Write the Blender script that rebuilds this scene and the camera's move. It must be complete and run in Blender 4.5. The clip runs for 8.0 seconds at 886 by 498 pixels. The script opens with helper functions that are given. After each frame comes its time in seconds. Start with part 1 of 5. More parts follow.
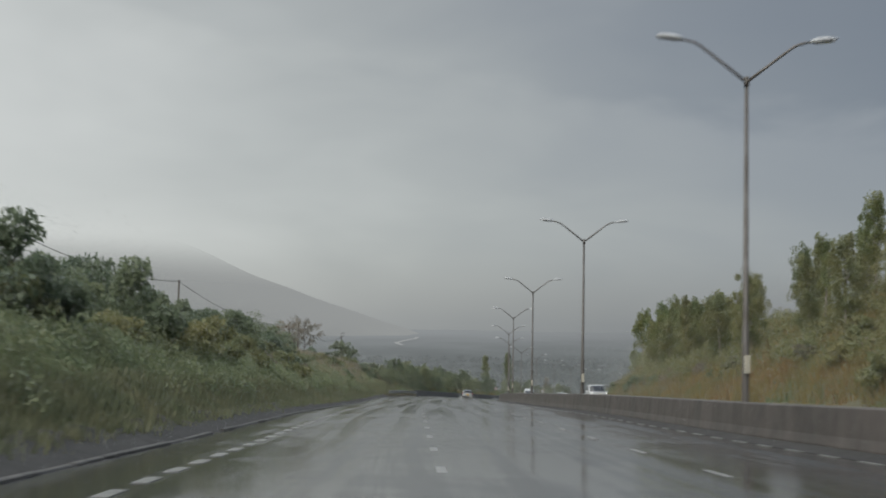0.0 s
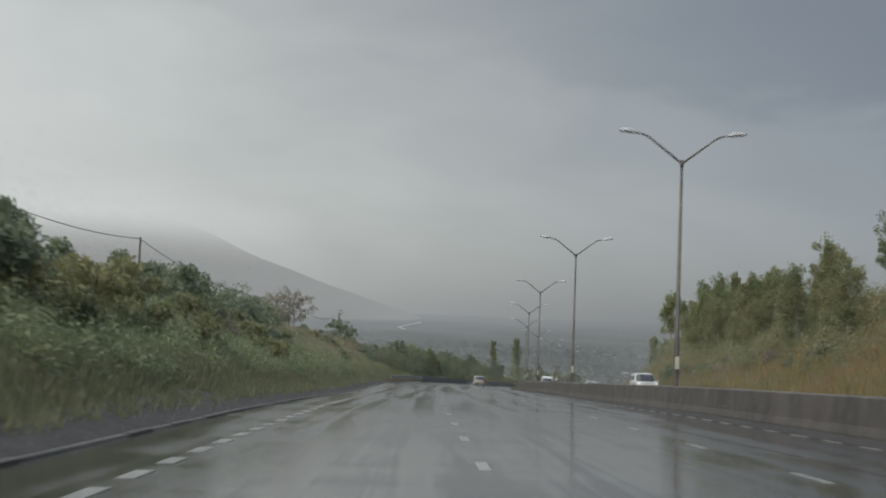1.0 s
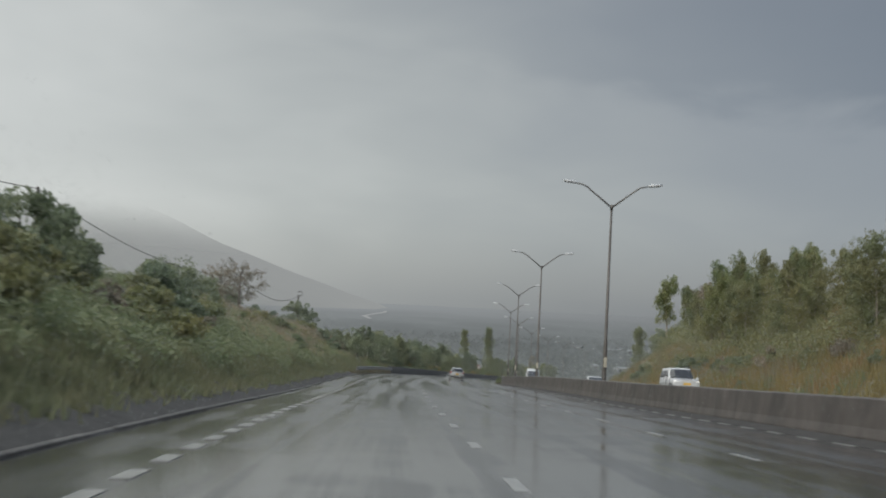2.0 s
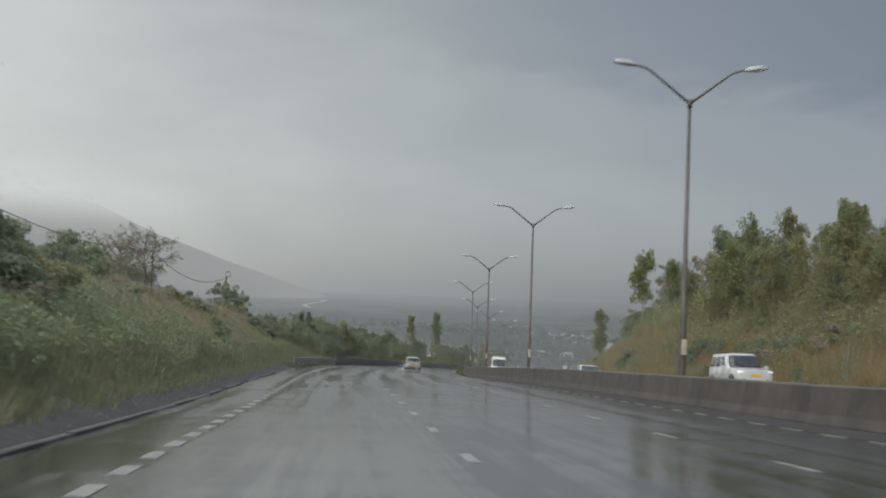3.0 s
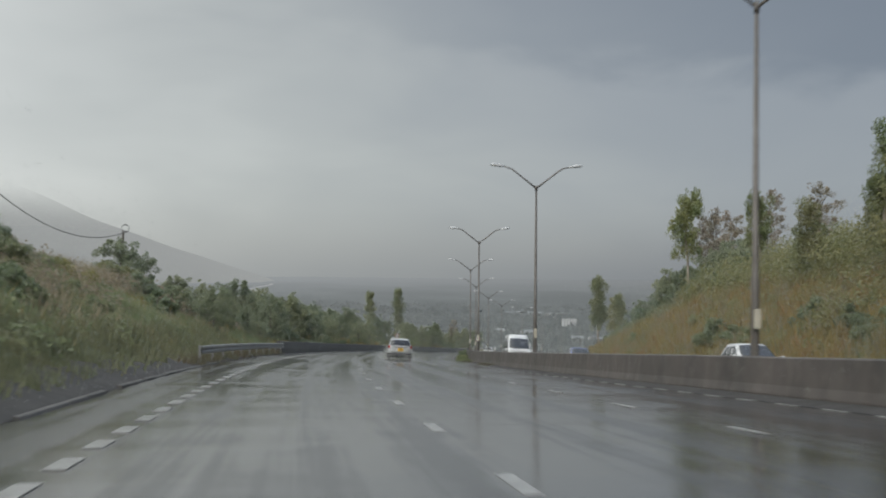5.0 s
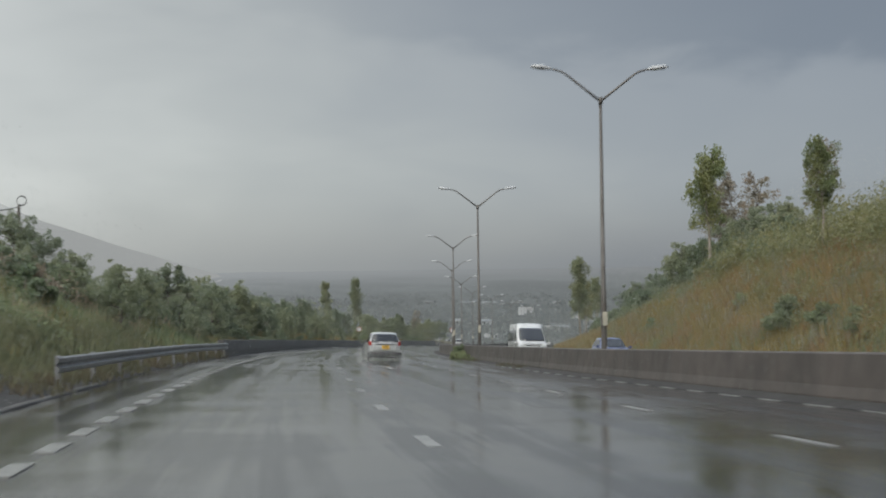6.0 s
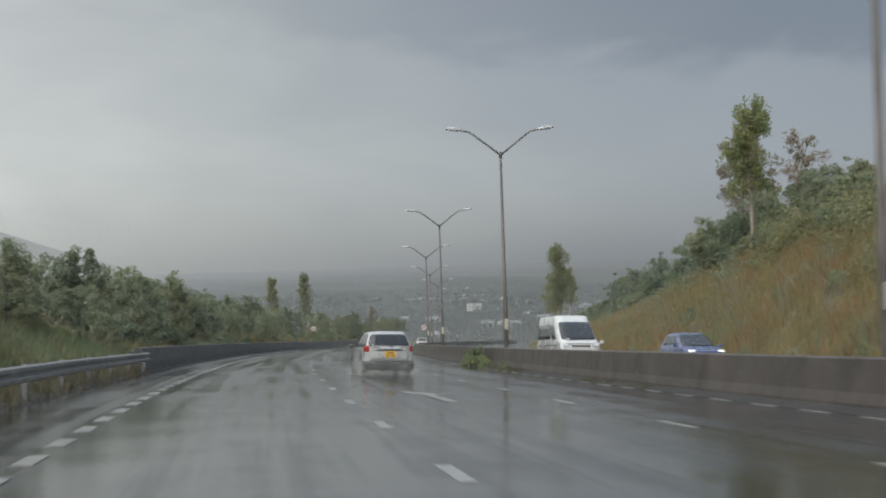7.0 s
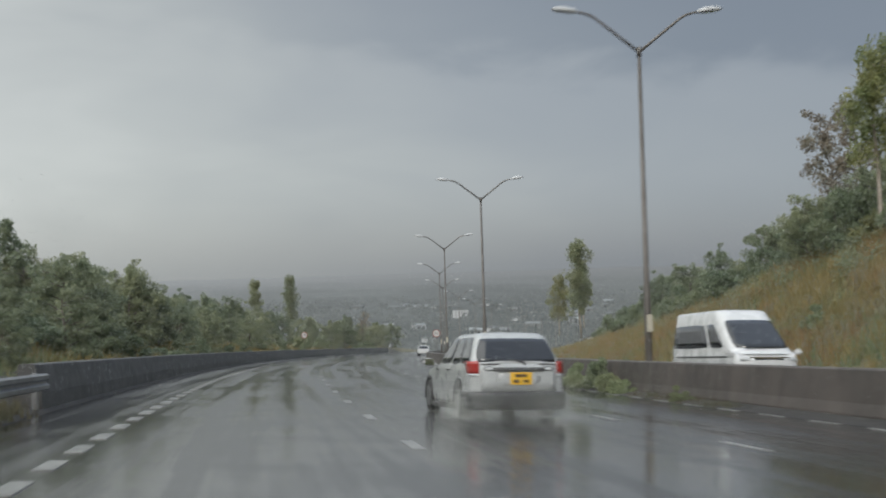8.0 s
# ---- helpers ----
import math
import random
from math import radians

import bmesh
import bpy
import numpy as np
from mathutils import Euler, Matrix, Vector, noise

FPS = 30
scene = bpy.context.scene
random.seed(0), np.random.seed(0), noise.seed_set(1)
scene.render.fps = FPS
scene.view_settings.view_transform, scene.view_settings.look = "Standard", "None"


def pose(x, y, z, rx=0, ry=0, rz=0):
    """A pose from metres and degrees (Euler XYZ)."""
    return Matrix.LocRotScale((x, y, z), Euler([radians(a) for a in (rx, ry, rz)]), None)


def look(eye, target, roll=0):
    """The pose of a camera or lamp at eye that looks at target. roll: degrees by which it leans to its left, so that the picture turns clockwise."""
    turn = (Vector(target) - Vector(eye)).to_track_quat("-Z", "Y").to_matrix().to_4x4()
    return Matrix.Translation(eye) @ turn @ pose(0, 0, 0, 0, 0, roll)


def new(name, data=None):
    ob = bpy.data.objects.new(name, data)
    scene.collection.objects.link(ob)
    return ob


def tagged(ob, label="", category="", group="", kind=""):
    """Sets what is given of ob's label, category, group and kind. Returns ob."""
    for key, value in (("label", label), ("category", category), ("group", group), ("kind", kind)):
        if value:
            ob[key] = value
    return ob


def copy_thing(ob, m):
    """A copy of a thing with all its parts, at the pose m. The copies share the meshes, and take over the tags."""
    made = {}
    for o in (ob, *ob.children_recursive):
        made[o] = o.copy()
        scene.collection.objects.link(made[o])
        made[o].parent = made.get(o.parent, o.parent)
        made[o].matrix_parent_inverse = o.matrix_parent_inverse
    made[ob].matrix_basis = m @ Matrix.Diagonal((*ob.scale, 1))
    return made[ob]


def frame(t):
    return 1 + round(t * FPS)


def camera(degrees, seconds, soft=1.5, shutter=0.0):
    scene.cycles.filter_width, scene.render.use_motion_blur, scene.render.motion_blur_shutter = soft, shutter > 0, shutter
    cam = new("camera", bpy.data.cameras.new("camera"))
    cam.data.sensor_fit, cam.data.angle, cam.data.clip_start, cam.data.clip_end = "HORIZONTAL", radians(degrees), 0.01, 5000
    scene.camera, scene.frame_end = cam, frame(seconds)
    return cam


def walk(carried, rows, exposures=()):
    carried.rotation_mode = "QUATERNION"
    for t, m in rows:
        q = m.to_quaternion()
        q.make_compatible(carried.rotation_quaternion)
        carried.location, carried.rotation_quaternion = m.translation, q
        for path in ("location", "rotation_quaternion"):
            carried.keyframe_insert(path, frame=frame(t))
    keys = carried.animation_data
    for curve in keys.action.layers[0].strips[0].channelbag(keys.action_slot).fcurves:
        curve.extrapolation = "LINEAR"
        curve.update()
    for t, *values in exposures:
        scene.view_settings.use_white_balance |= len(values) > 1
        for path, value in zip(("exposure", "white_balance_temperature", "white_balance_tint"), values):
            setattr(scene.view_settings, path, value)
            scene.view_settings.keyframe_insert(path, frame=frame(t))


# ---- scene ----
cam = camera(40.0, 8.0, soft=1.9, shutter=0.4)
PATH = [
    (0.0, 0.00, 0.00, 0.00, 3.45, -1.07, 0.71), (0.5, -0.61, 10.36, -0.57, 3.11, -1.43, 0.66),
    (1.0, -1.21, 20.72, -1.14, 2.77, -2.16, 0.84), (1.5, -1.81, 31.12, -1.67, 2.59, -2.89, 0.44),
    (2.8, -3.27, 58.81, -3.07, 2.01, -2.14, -3.27), (3.0, -3.40, 63.02, -3.31, 1.94, -2.10, -3.62),
    (3.5, -3.75, 73.55, -3.96, 1.66, -1.79, -4.32), (4.0, -3.94, 84.08, -4.58, 1.50, -1.50, -5.00),
    (4.5, -4.09, 94.50, -5.15, 1.40, -1.05, -5.53), (5.0, -4.21, 104.73, -5.69, 1.09, -0.60, -6.09),
    (6.5, -4.39, 136.06, -7.33, 0.55, 1.44, -9.96), (7.0, -4.29, 146.41, -7.87, 0.53, 1.76, -11.20),
    (7.5, -4.07, 156.49, -8.44, 0.82, 1.77, -11.59), (8.0, -3.71, 166.47, -9.03, 0.86, 1.74, -12.11)]
walk(cam, [(t, pose(x, y, z, 90 + p, r, w)) for t, x, y, z, p, r, w in PATH],
     [(0.0, -0.24), (1.5, -0.23), (3.0, -0.14), (5.0, -0.09), (6.5, -0.03), (8.0, 0.03)])

# ---- sky and light: heavy rain cloud, brighter to the west (left), blue-grey in the east
world = bpy.data.worlds.new("overcast_sky")
scene.world = world
world.use_nodes = True


class Nodes:
    """A short way to write node trees."""

    def __init__(self, tree):
        self.tree = tree
        tree.nodes.clear()

    def add(self, kind):
        return self.tree.nodes.new(kind)

    def put(self, socket, value):
        if isinstance(value, bpy.types.NodeSocket):
            self.tree.links.new(value, socket)
        elif isinstance(value, (tuple, list)) and socket.type == "RGBA" and len(value) == 3:
            socket.default_value = (*value, 1)
        else:
            socket.default_value = value

    def math(self, op, a, b=0.0, clamp=False):
        n = self.add("ShaderNodeMath")
        n.operation, n.use_clamp = op, clamp
        self.put(n.inputs[0], a), self.put(n.inputs[1], b)
        return n.outputs[0]

    def range(self, v, a, b, c=0.0, d=1.0):
        n = self.add("ShaderNodeMapRange")
        n.interpolation_type = "SMOOTHSTEP"
        for s, x in zip(n.inputs, (v, a, b, c, d)):
            self.put(s, x)
        return n.outputs[0]

    def mix(self, f, a, b, mode="MIX"):
        n = self.add("ShaderNodeMix")
        n.data_type, n.blend_type = "RGBA", mode
        self.put(n.inputs[0], f), self.put(n.inputs[6], a), self.put(n.inputs[7], b)
        return n.outputs[2]

    def noise(self, vec, scale, detail=4.0, rough=0.55, distortion=0.0):
        n = self.add("ShaderNodeTexNoise")
        self.put(n.inputs["Vector"], vec)
        n.inputs["Scale"].default_value, n.inputs["Detail"].default_value = scale, detail
        n.inputs["Roughness"].default_value, n.inputs["Distortion"].default_value = rough, distortion
        return n.outputs["Fac"]

    def mapping(self, vec, scale=(1, 1, 1), loc=(0, 0, 0), rot=(0, 0, 0)):
        n = self.add("ShaderNodeMapping")
        self.put(n.inputs["Vector"], vec)
        n.inputs["Scale"].default_value, n.inputs["Location"].default_value = scale, loc
        n.inputs["Rotation"].default_value = rot
        return n.outputs[0]


def make_sky():
    n = Nodes(world.node_tree)
    way = n.add("ShaderNodeTexCoord").outputs["Generated"]
    sep = n.add("ShaderNodeSeparateXYZ")
    n.put(sep.inputs[0], way)
    x, y, z = sep.outputs
    azimuth = n.math("ARCTAN2", x, y)
    # clouds: broad soft sheets, drawn out sideways and leaning
    sheet = n.noise(n.mapping(way, (3.0, 3.0, 8.0), (0.3, 0.2, 0.1), (0, radians(-16), 0)), 1.6, 3.0, 0.5, 0.3)
    fine = n.noise(n.mapping(way, (4.5, 4.5, 10.0), (2.3, 0.7, 0.4), (0, radians(-12), 0)), 2.2, 4.0, 0.5, 0.2)
    warp = n.math("ADD", n.math("MULTIPLY", n.math("SUBTRACT", sheet, 0.5), 0.34),
                  n.math("MULTIPLY", n.math("SUBTRACT", fine, 0.5), 0.05))
    # bright in the west, dull ahead, dark in the east and overhead there
    side = n.math("ADD", n.math("ADD", azimuth, warp), n.math("MULTIPLY", z, 0.55))
    tone = n.add("ShaderNodeValToRGB")
    n.put(tone.inputs[0], n.range(side, -0.75, 0.85))
    ramp = tone.color_ramp
    ramp.interpolation = "B_SPLINE"
    stops = [(0.0, (0.84, 0.86, 0.84)), (0.22, (0.685, 0.711, 0.698)), (0.42, (0.52, 0.547, 0.54)), (0.58, (0.428, 0.455, 0.463)),
             (0.74, (0.348, 0.378, 0.408)), (1.0, (0.27, 0.303, 0.348))]
    for k, (at, col) in enumerate(stops):
        e = ramp.elements[k] if k < 2 else ramp.elements.new(at)
        e.position, e.color = at, (*col, 1)
    # the ragged underside of a long cloud, falling from west to east
    edge = n.math("ADD", n.math("MULTIPLY", n.math("EXPONENT", n.math("MULTIPLY", azimuth, -2.4)), 0.061), 0.122)
    rag = n.math("ADD", n.math("MULTIPLY", n.math("SUBTRACT", fine, 0.5), 0.07), n.math("MULTIPLY", n.math("SUBTRACT", sheet, 0.5), 0.05))
    under = n.range(n.math("ADD", n.math("SUBTRACT", z, edge), rag), -0.008, 0.024)
    depth = n.math("MULTIPLY", under, n.range(azimuth, -0.1, 0.45, 0.15, 1.0))
    cloud = n.mix(1.0, tone.outputs[0], n.mix(depth, (1.05, 1.05, 1.05), (0.745, 0.775, 0.82)), "MULTIPLY")
    # rain haze towards the horizon
    low = n.range(z, -0.03, 0.075, 1.0, 0.0)
    haze = n.mix(n.range(azimuth, -0.45, 0.4), (0.43, 0.448, 0.443), (0.212, 0.232, 0.256))
    sky = n.mix(n.math("MULTIPLY", low, 0.92), cloud, haze)
    air = n.add("ShaderNodeTexSky")
    air.sky_type, air.sun_disc, air.sun_elevation, air.sun_rotation = "NISHITA", False, radians(33), radians(-158)
    both = n.mix(0.12, sky, n.mix(1.0, air.outputs[0], (0.06, 0.06, 0.06), "MULTIPLY"))
    # an overcast sky is brightest overhead
    high = n.range(z, 0.28, 0.95, 1.0, 3.2)
    bg = n.add("ShaderNodeBackground")
    n.put(bg.inputs[0], n.mix(1.0, both, high, "MULTIPLY"))
    bg.inputs[1].default_value = 1.0
    n.put(n.add("ShaderNodeOutputWorld").inputs[0], bg.outputs[0])


make_sky()
sun = new("sun", bpy.data.lights.new("sun", "SUN"))
sun.data.energy, sun.data.angle, sun.data.color = 1.5, radians(16), (1.0, 0.965, 0.90)
sun.matrix_world = look((-34, -84, 60), (0, 0, 0))


# ---- materials
def material(name, base=(0.5, 0.5, 0.5), rough=0.6, metal=0.0, second=None, scale=1.0, amount=0.5, third=None, bump=0.0,
             bump_scale=20.0, coat=0.0, spread=0.0, stretch=(1, 1, 1), island=0.0):
    """A surface with stains at a broad scale and grain at a fine one; spread: brightness that differs from piece to piece."""
    m = bpy.data.materials.new(name)
    m.use_nodes = True
    n = Nodes(m.node_tree)
    out, bsdf = n.add("ShaderNodeOutputMaterial"), n.add("ShaderNodeBsdfPrincipled")
    n.put(out.inputs[0], bsdf.outputs[0])
    where = n.add("ShaderNodeNewGeometry")
    vec = n.mapping(where.outputs["Position"], stretch)
    col = base
    if second:
        f = n.noise(vec, scale, 5.0, 0.6, 0.3)
        col = n.mix(n.range(f, 0.5 - amount / 2, 0.5 + amount / 2), base, second)
    if third:
        f = n.noise(vec, scale * 7.3, 4.0, 0.6)
        col = n.mix(n.range(f, 0.5, 0.75), col, third)
    if spread:
        r = n.add("ShaderNodeObjectInfo").outputs["Random"]
        col = n.mix(1.0, col, n.mix(r, (1 - spread,) * 3, (1 + spread,) * 3), "MULTIPLY")
    if island:
        r = where.outputs["Random Per Island"]
        col = n.mix(1.0, col, n.mix(r, (1 - island,) * 3, (1 + island, 1 + island, 1 + island * 0.5)), "MULTIPLY")
    n.put(bsdf.inputs["Base Color"], col)
    g = n.noise(vec, scale * 3.1, 3.0)
    n.put(bsdf.inputs["Roughness"], n.range(g, 0.2, 0.8, max(0.02, rough - 0.08), min(1.0, rough + 0.08)))
    bsdf.inputs["Metallic"].default_value = metal
    bsdf.inputs["Coat Weight"].default_value = coat
    bsdf.inputs["Coat Roughness"].default_value = 0.06
    if bump:
        b = n.add("ShaderNodeBump")
        b.inputs["Strength"].default_value, b.inputs["Distance"].default_value = bump, 0.02
        n.put(b.inputs["Height"], n.noise(vec, bump_scale, 4.0, 0.65))
        n.put(bsdf.inputs["Normal"], b.outputs[0])
    return m


def leaf_material(name, a, b, rough=0.5):
    """Leaves: two greens in patches, a little light passing through."""
    m = bpy.data.materials.new(name)
    m.use_nodes = True
    n = Nodes(m.node_tree)
    out, bsdf = n.add("ShaderNodeOutputMaterial"), n.add("ShaderNodeBsdfPrincipled")
    where = n.add("ShaderNodeNewGeometry")
    patch = n.noise(where.outputs["Position"], 0.55, 3.0)
    col = n.mix(n.range(patch, 0.35, 0.65), a, b)
    r = where.outputs["Random Per Island"]
    col = n.mix(1.0, col, n.mix(r, (0.84, 0.85, 0.84), (1.18, 1.17, 1.13)), "MULTIPLY")
    o = n.add("ShaderNodeObjectInfo").outputs["Random"]
    col = n.mix(1.0, col, n.mix(o, (0.8, 0.85, 0.85), (1.2, 1.15, 1.05)), "MULTIPLY")
    n.put(bsdf.inputs["Base Color"], col)
    bsdf.inputs["Roughness"].default_value = rough
    bsdf.inputs["Sheen Weight"].default_value, bsdf.inputs["Sheen Roughness"].default_value = 0.25, 0.5
    glow = n.add("ShaderNodeBsdfTranslucent")
    n.put(glow.inputs[0], col)
    both = n.add("ShaderNodeMixShader")
    both.inputs[0].default_value = 0.45
    n.put(both.inputs[1], bsdf.outputs[0])
    n.put(both.inputs[2], glow.outputs[0])
    n.put(out.inputs[0], both.outputs[0])
    return m


def wet_asphalt():
    """Rain-soaked asphalt: a water film, thicker in the wheel tracks, over rough dark stone."""
    m = bpy.data.materials.new("wet_asphalt")
    m.use_nodes = True
    n = Nodes(m.node_tree)
    out, bsdf = n.add("ShaderNodeOutputMaterial"), n.add("ShaderNodeBsdfPrincipled")
    n.put(out.inputs[0], bsdf.outputs[0])
    where = n.add("ShaderNodeNewGeometry").outputs["Position"]
    along = n.add("ShaderNodeUVMap")
    along.uv_map = "lane"
    uv = along.outputs[0]
    streak = n.noise(n.mapping(uv, (1.6, 0.035, 1)), 1.0, 5.0, 0.6, 0.4)
    blot = n.noise(where, 0.35, 5.0, 0.6, 0.4)
    grain = n.noise(where, 60.0, 3.0, 0.7)
    wet = n.math("ADD", n.math("MULTIPLY", streak, 0.65), n.math("MULTIPLY", blot, 0.35))
    film = n.range(wet, 0.38, 0.60)
    col = n.mix(film, (0.038, 0.0382, 0.039), (0.023, 0.0233, 0.024))
    col = n.mix(n.range(grain, 0.45, 0.7), col, (0.050, 0.050, 0.0505))
    n.put(bsdf.inputs["Base Color"], col)
    n.put(bsdf.inputs["Roughness"], n.range(film, 0.0, 1.0, 0.22, 0.09))
    bsdf.inputs["IOR"].default_value = 1.42
    b1 = n.add("ShaderNodeBump")
    b1.inputs["Strength"].default_value, b1.inputs["Distance"].default_value = 0.14, 0.003
    n.put(b1.inputs["Height"], grain)
    b2 = n.add("ShaderNodeBump")
    b2.inputs["Strength"].default_value, b2.inputs["Distance"].default_value = 0.11, 0.012
    n.put(b2.inputs["Height"], n.noise(where, 3.0, 4.0, 0.6))
    n.put(b2.inputs["Normal"], b1.outputs[0])
    n.put(bsdf.inputs["Normal"], b2.outputs[0])
    return m


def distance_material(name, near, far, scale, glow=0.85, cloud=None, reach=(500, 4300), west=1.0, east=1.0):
    """Land far off: rain haze painted in as glow, more the farther it lies."""
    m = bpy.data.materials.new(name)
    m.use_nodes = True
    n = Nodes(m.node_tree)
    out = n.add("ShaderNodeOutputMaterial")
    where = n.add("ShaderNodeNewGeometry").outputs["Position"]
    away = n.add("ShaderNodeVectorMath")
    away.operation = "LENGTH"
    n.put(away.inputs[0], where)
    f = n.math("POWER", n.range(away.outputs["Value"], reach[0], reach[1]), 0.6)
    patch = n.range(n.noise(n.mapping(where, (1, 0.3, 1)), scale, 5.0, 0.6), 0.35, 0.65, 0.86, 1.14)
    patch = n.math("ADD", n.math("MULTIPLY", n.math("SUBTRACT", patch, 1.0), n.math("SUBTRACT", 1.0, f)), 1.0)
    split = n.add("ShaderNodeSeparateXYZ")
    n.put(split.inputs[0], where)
    # tint of the painted haze, from west to east
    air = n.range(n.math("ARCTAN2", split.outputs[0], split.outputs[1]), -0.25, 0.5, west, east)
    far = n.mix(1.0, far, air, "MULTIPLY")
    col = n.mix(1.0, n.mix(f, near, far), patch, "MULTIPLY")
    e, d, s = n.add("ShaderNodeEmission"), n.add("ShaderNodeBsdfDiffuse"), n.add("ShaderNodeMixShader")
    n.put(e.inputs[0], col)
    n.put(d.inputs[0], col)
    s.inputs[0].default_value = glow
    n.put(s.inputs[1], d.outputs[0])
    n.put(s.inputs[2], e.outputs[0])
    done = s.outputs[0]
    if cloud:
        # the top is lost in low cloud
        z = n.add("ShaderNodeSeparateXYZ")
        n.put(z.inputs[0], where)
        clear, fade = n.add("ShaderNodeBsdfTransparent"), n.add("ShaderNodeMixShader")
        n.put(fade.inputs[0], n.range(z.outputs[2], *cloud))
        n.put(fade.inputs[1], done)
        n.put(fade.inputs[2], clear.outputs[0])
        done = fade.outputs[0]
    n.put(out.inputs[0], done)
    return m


ASPHALT = wet_asphalt()
THIN_PAINT = material("thin_road_paint", (0.34, 0.34, 0.33), 0.35, second=(0.14, 0.14, 0.135), scale=3.0, amount=0.4, third=(0.10, 0.10, 0.10), coat=0.3)
PAINT_LINE = material("worn_road_paint", (0.31, 0.31, 0.30), 0.35, second=(0.19, 0.19, 0.185), scale=2.5, amount=0.35, third=(0.12, 0.12, 0.12), coat=0.3)
CONCRETE = material("wet_concrete", (0.098, 0.083, 0.075), 0.5, second=(0.045, 0.040, 0.036), scale=0.9, amount=0.42, third=(0.118, 0.103, 0.092), bump=0.35, bump_scale=14, stretch=(1, 1, 0.4))
KERB = material("kerb_concrete", (0.085, 0.08, 0.075), 0.55, second=(0.045, 0.043, 0.04), scale=1.2, bump=0.4, spread=0.2)
EARTH = material("wet_earth", (0.042, 0.040, 0.038), 0.8, second=(0.024, 0.023, 0.022), scale=0.9, bump=0.8, bump_scale=6)
GROUND = material("bank_soil_and_turf", (0.13, 0.11, 0.055), 0.9, second=(0.085, 0.085, 0.045), scale=0.25, amount=0.6, third=(0.14, 0.11, 0.05), bump=0.8, bump_scale=5)
STEEL = material("galvanised_steel", (0.34, 0.35, 0.36), 0.42, 0.85, second=(0.24, 0.24, 0.245), scale=1.5)
POLE_STEEL = material("weathered_pole_steel", (0.15, 0.14, 0.13), 0.5, 0.3, second=(0.09, 0.08, 0.07), scale=1.2, spread=0.1)
LAMP_SHELL = material("lamp_housing", (0.46, 0.475, 0.48), 0.45, 0.0, second=(0.36, 0.365, 0.37), scale=4.0)
WHITE_BOX = material("white_box_paint", (0.52, 0.49, 0.40), 0.5, second=(0.40, 0.37, 0.30), scale=3)
BARK = material("pale_bark", (0.36, 0.32, 0.27), 0.85, second=(0.22, 0.19, 0.155), scale=2.0, bump=0.5, bump_scale=12)
GREY_BARK = material("grey_bark", (0.16, 0.145, 0.125), 0.9, second=(0.09, 0.08, 0.07), scale=2.0, bump=0.5)
WOOD_POLE = material("old_timber_pole", (0.12, 0.10, 0.085), 0.85, second=(0.07, 0.06, 0.05), scale=3.0, stretch=(1, 1, 0.1))
CABLE = material("black_cable", (0.02, 0.02, 0.02), 0.6)
LEAF_EUC = leaf_material("eucalypt_leaves", (0.167, 0.207, 0.098), (0.213, 0.224, 0.098))
LEAF_DARK = leaf_material("dark_leaves", (0.157, 0.199, 0.132), (0.190, 0.223, 0.140))
LEAF_OLIVE = leaf_material("olive_leaves", (0.198, 0.218, 0.113), (0.238, 0.228, 0.113))
LEAF_RUST = leaf_material("rusty_leaves", (0.275, 0.225, 0.185), (0.225, 0.205, 0.160))
LEAF_BRIGHT = leaf_material("fresh_leaves", (0.190, 0.238, 0.140), (0.220, 0.245, 0.142))
GRASS_DRY = leaf_material("dry_grass", (0.315, 0.240, 0.108), (0.255, 0.212, 0.095), 0.7)
GRASS_RUST = leaf_material("rusty_grass", (0.360, 0.222, 0.110), (0.28, 0.190, 0.098), 0.7)
GRASS_GREEN = leaf_material("green_grass", (0.182, 0.236, 0.140), (0.225, 0.248, 0.145), 0.7)
GRASS_PLUME = leaf_material("straw_plume_grass", (0.34, 0.295, 0.225), (0.28, 0.25, 0.175), 0.7)
GRASS_VERGE = leaf_material("brownish_verge_weeds", (0.13, 0.13, 0.085), (0.15, 0.125, 0.085), 0.6)
GRASS_TOE = leaf_material("dark_wet_grass", (0.215, 0.225, 0.130), (0.255, 0.240, 0.140), 0.6)
# plain and hill glow with the haze painted into them
PLAIN = distance_material("haze_glow_plain", (0.125, 0.14, 0.14), (0.285, 0.302, 0.310), 0.006, west=1.12, east=0.74)
HILL = distance_material("haze_glow_hill", (0.30, 0.313, 0.311), (0.345, 0.358, 0.356), 0.002, 0.95, (75, 235), (2500, 3600))
DARK_CONCRETE = material("dark_wet_concrete", (0.080, 0.079, 0.079), 0.55, second=(0.045, 0.045, 0.044), scale=0.9, third=(0.085, 0.083, 0.080), bump=0.3, bump_scale=14, spread=0.05)
PAINT_SILVER = material("silver_white_car_paint", (0.40, 0.415, 0.42), 0.3, second=(0.375, 0.385, 0.385), scale=0.8, coat=0.7)
PAINT_WHITE = material("white_car_paint", (0.58, 0.585, 0.59), 0.28, second=(0.54, 0.55, 0.55), scale=0.8, coat=0.7)
PAINT_BLUE = material("blue_car_paint", (0.10, 0.13, 0.26), 0.28, second=(0.08, 0.10, 0.20), scale=1.6, coat=0.7)
GLASS = material("dark_car_glass", (0.018, 0.020, 0.024), 0.06, coat=0.4)
GLASS_PALE = material("pale_lamp_glass", (0.55, 0.57, 0.58), 0.15, coat=0.5)
RED_GLASS = material("red_lamp_glass", (0.30, 0.03, 0.025), 0.18, coat=0.5)
RUBBER = material("wet_rubber", (0.022, 0.022, 0.022), 0.55)
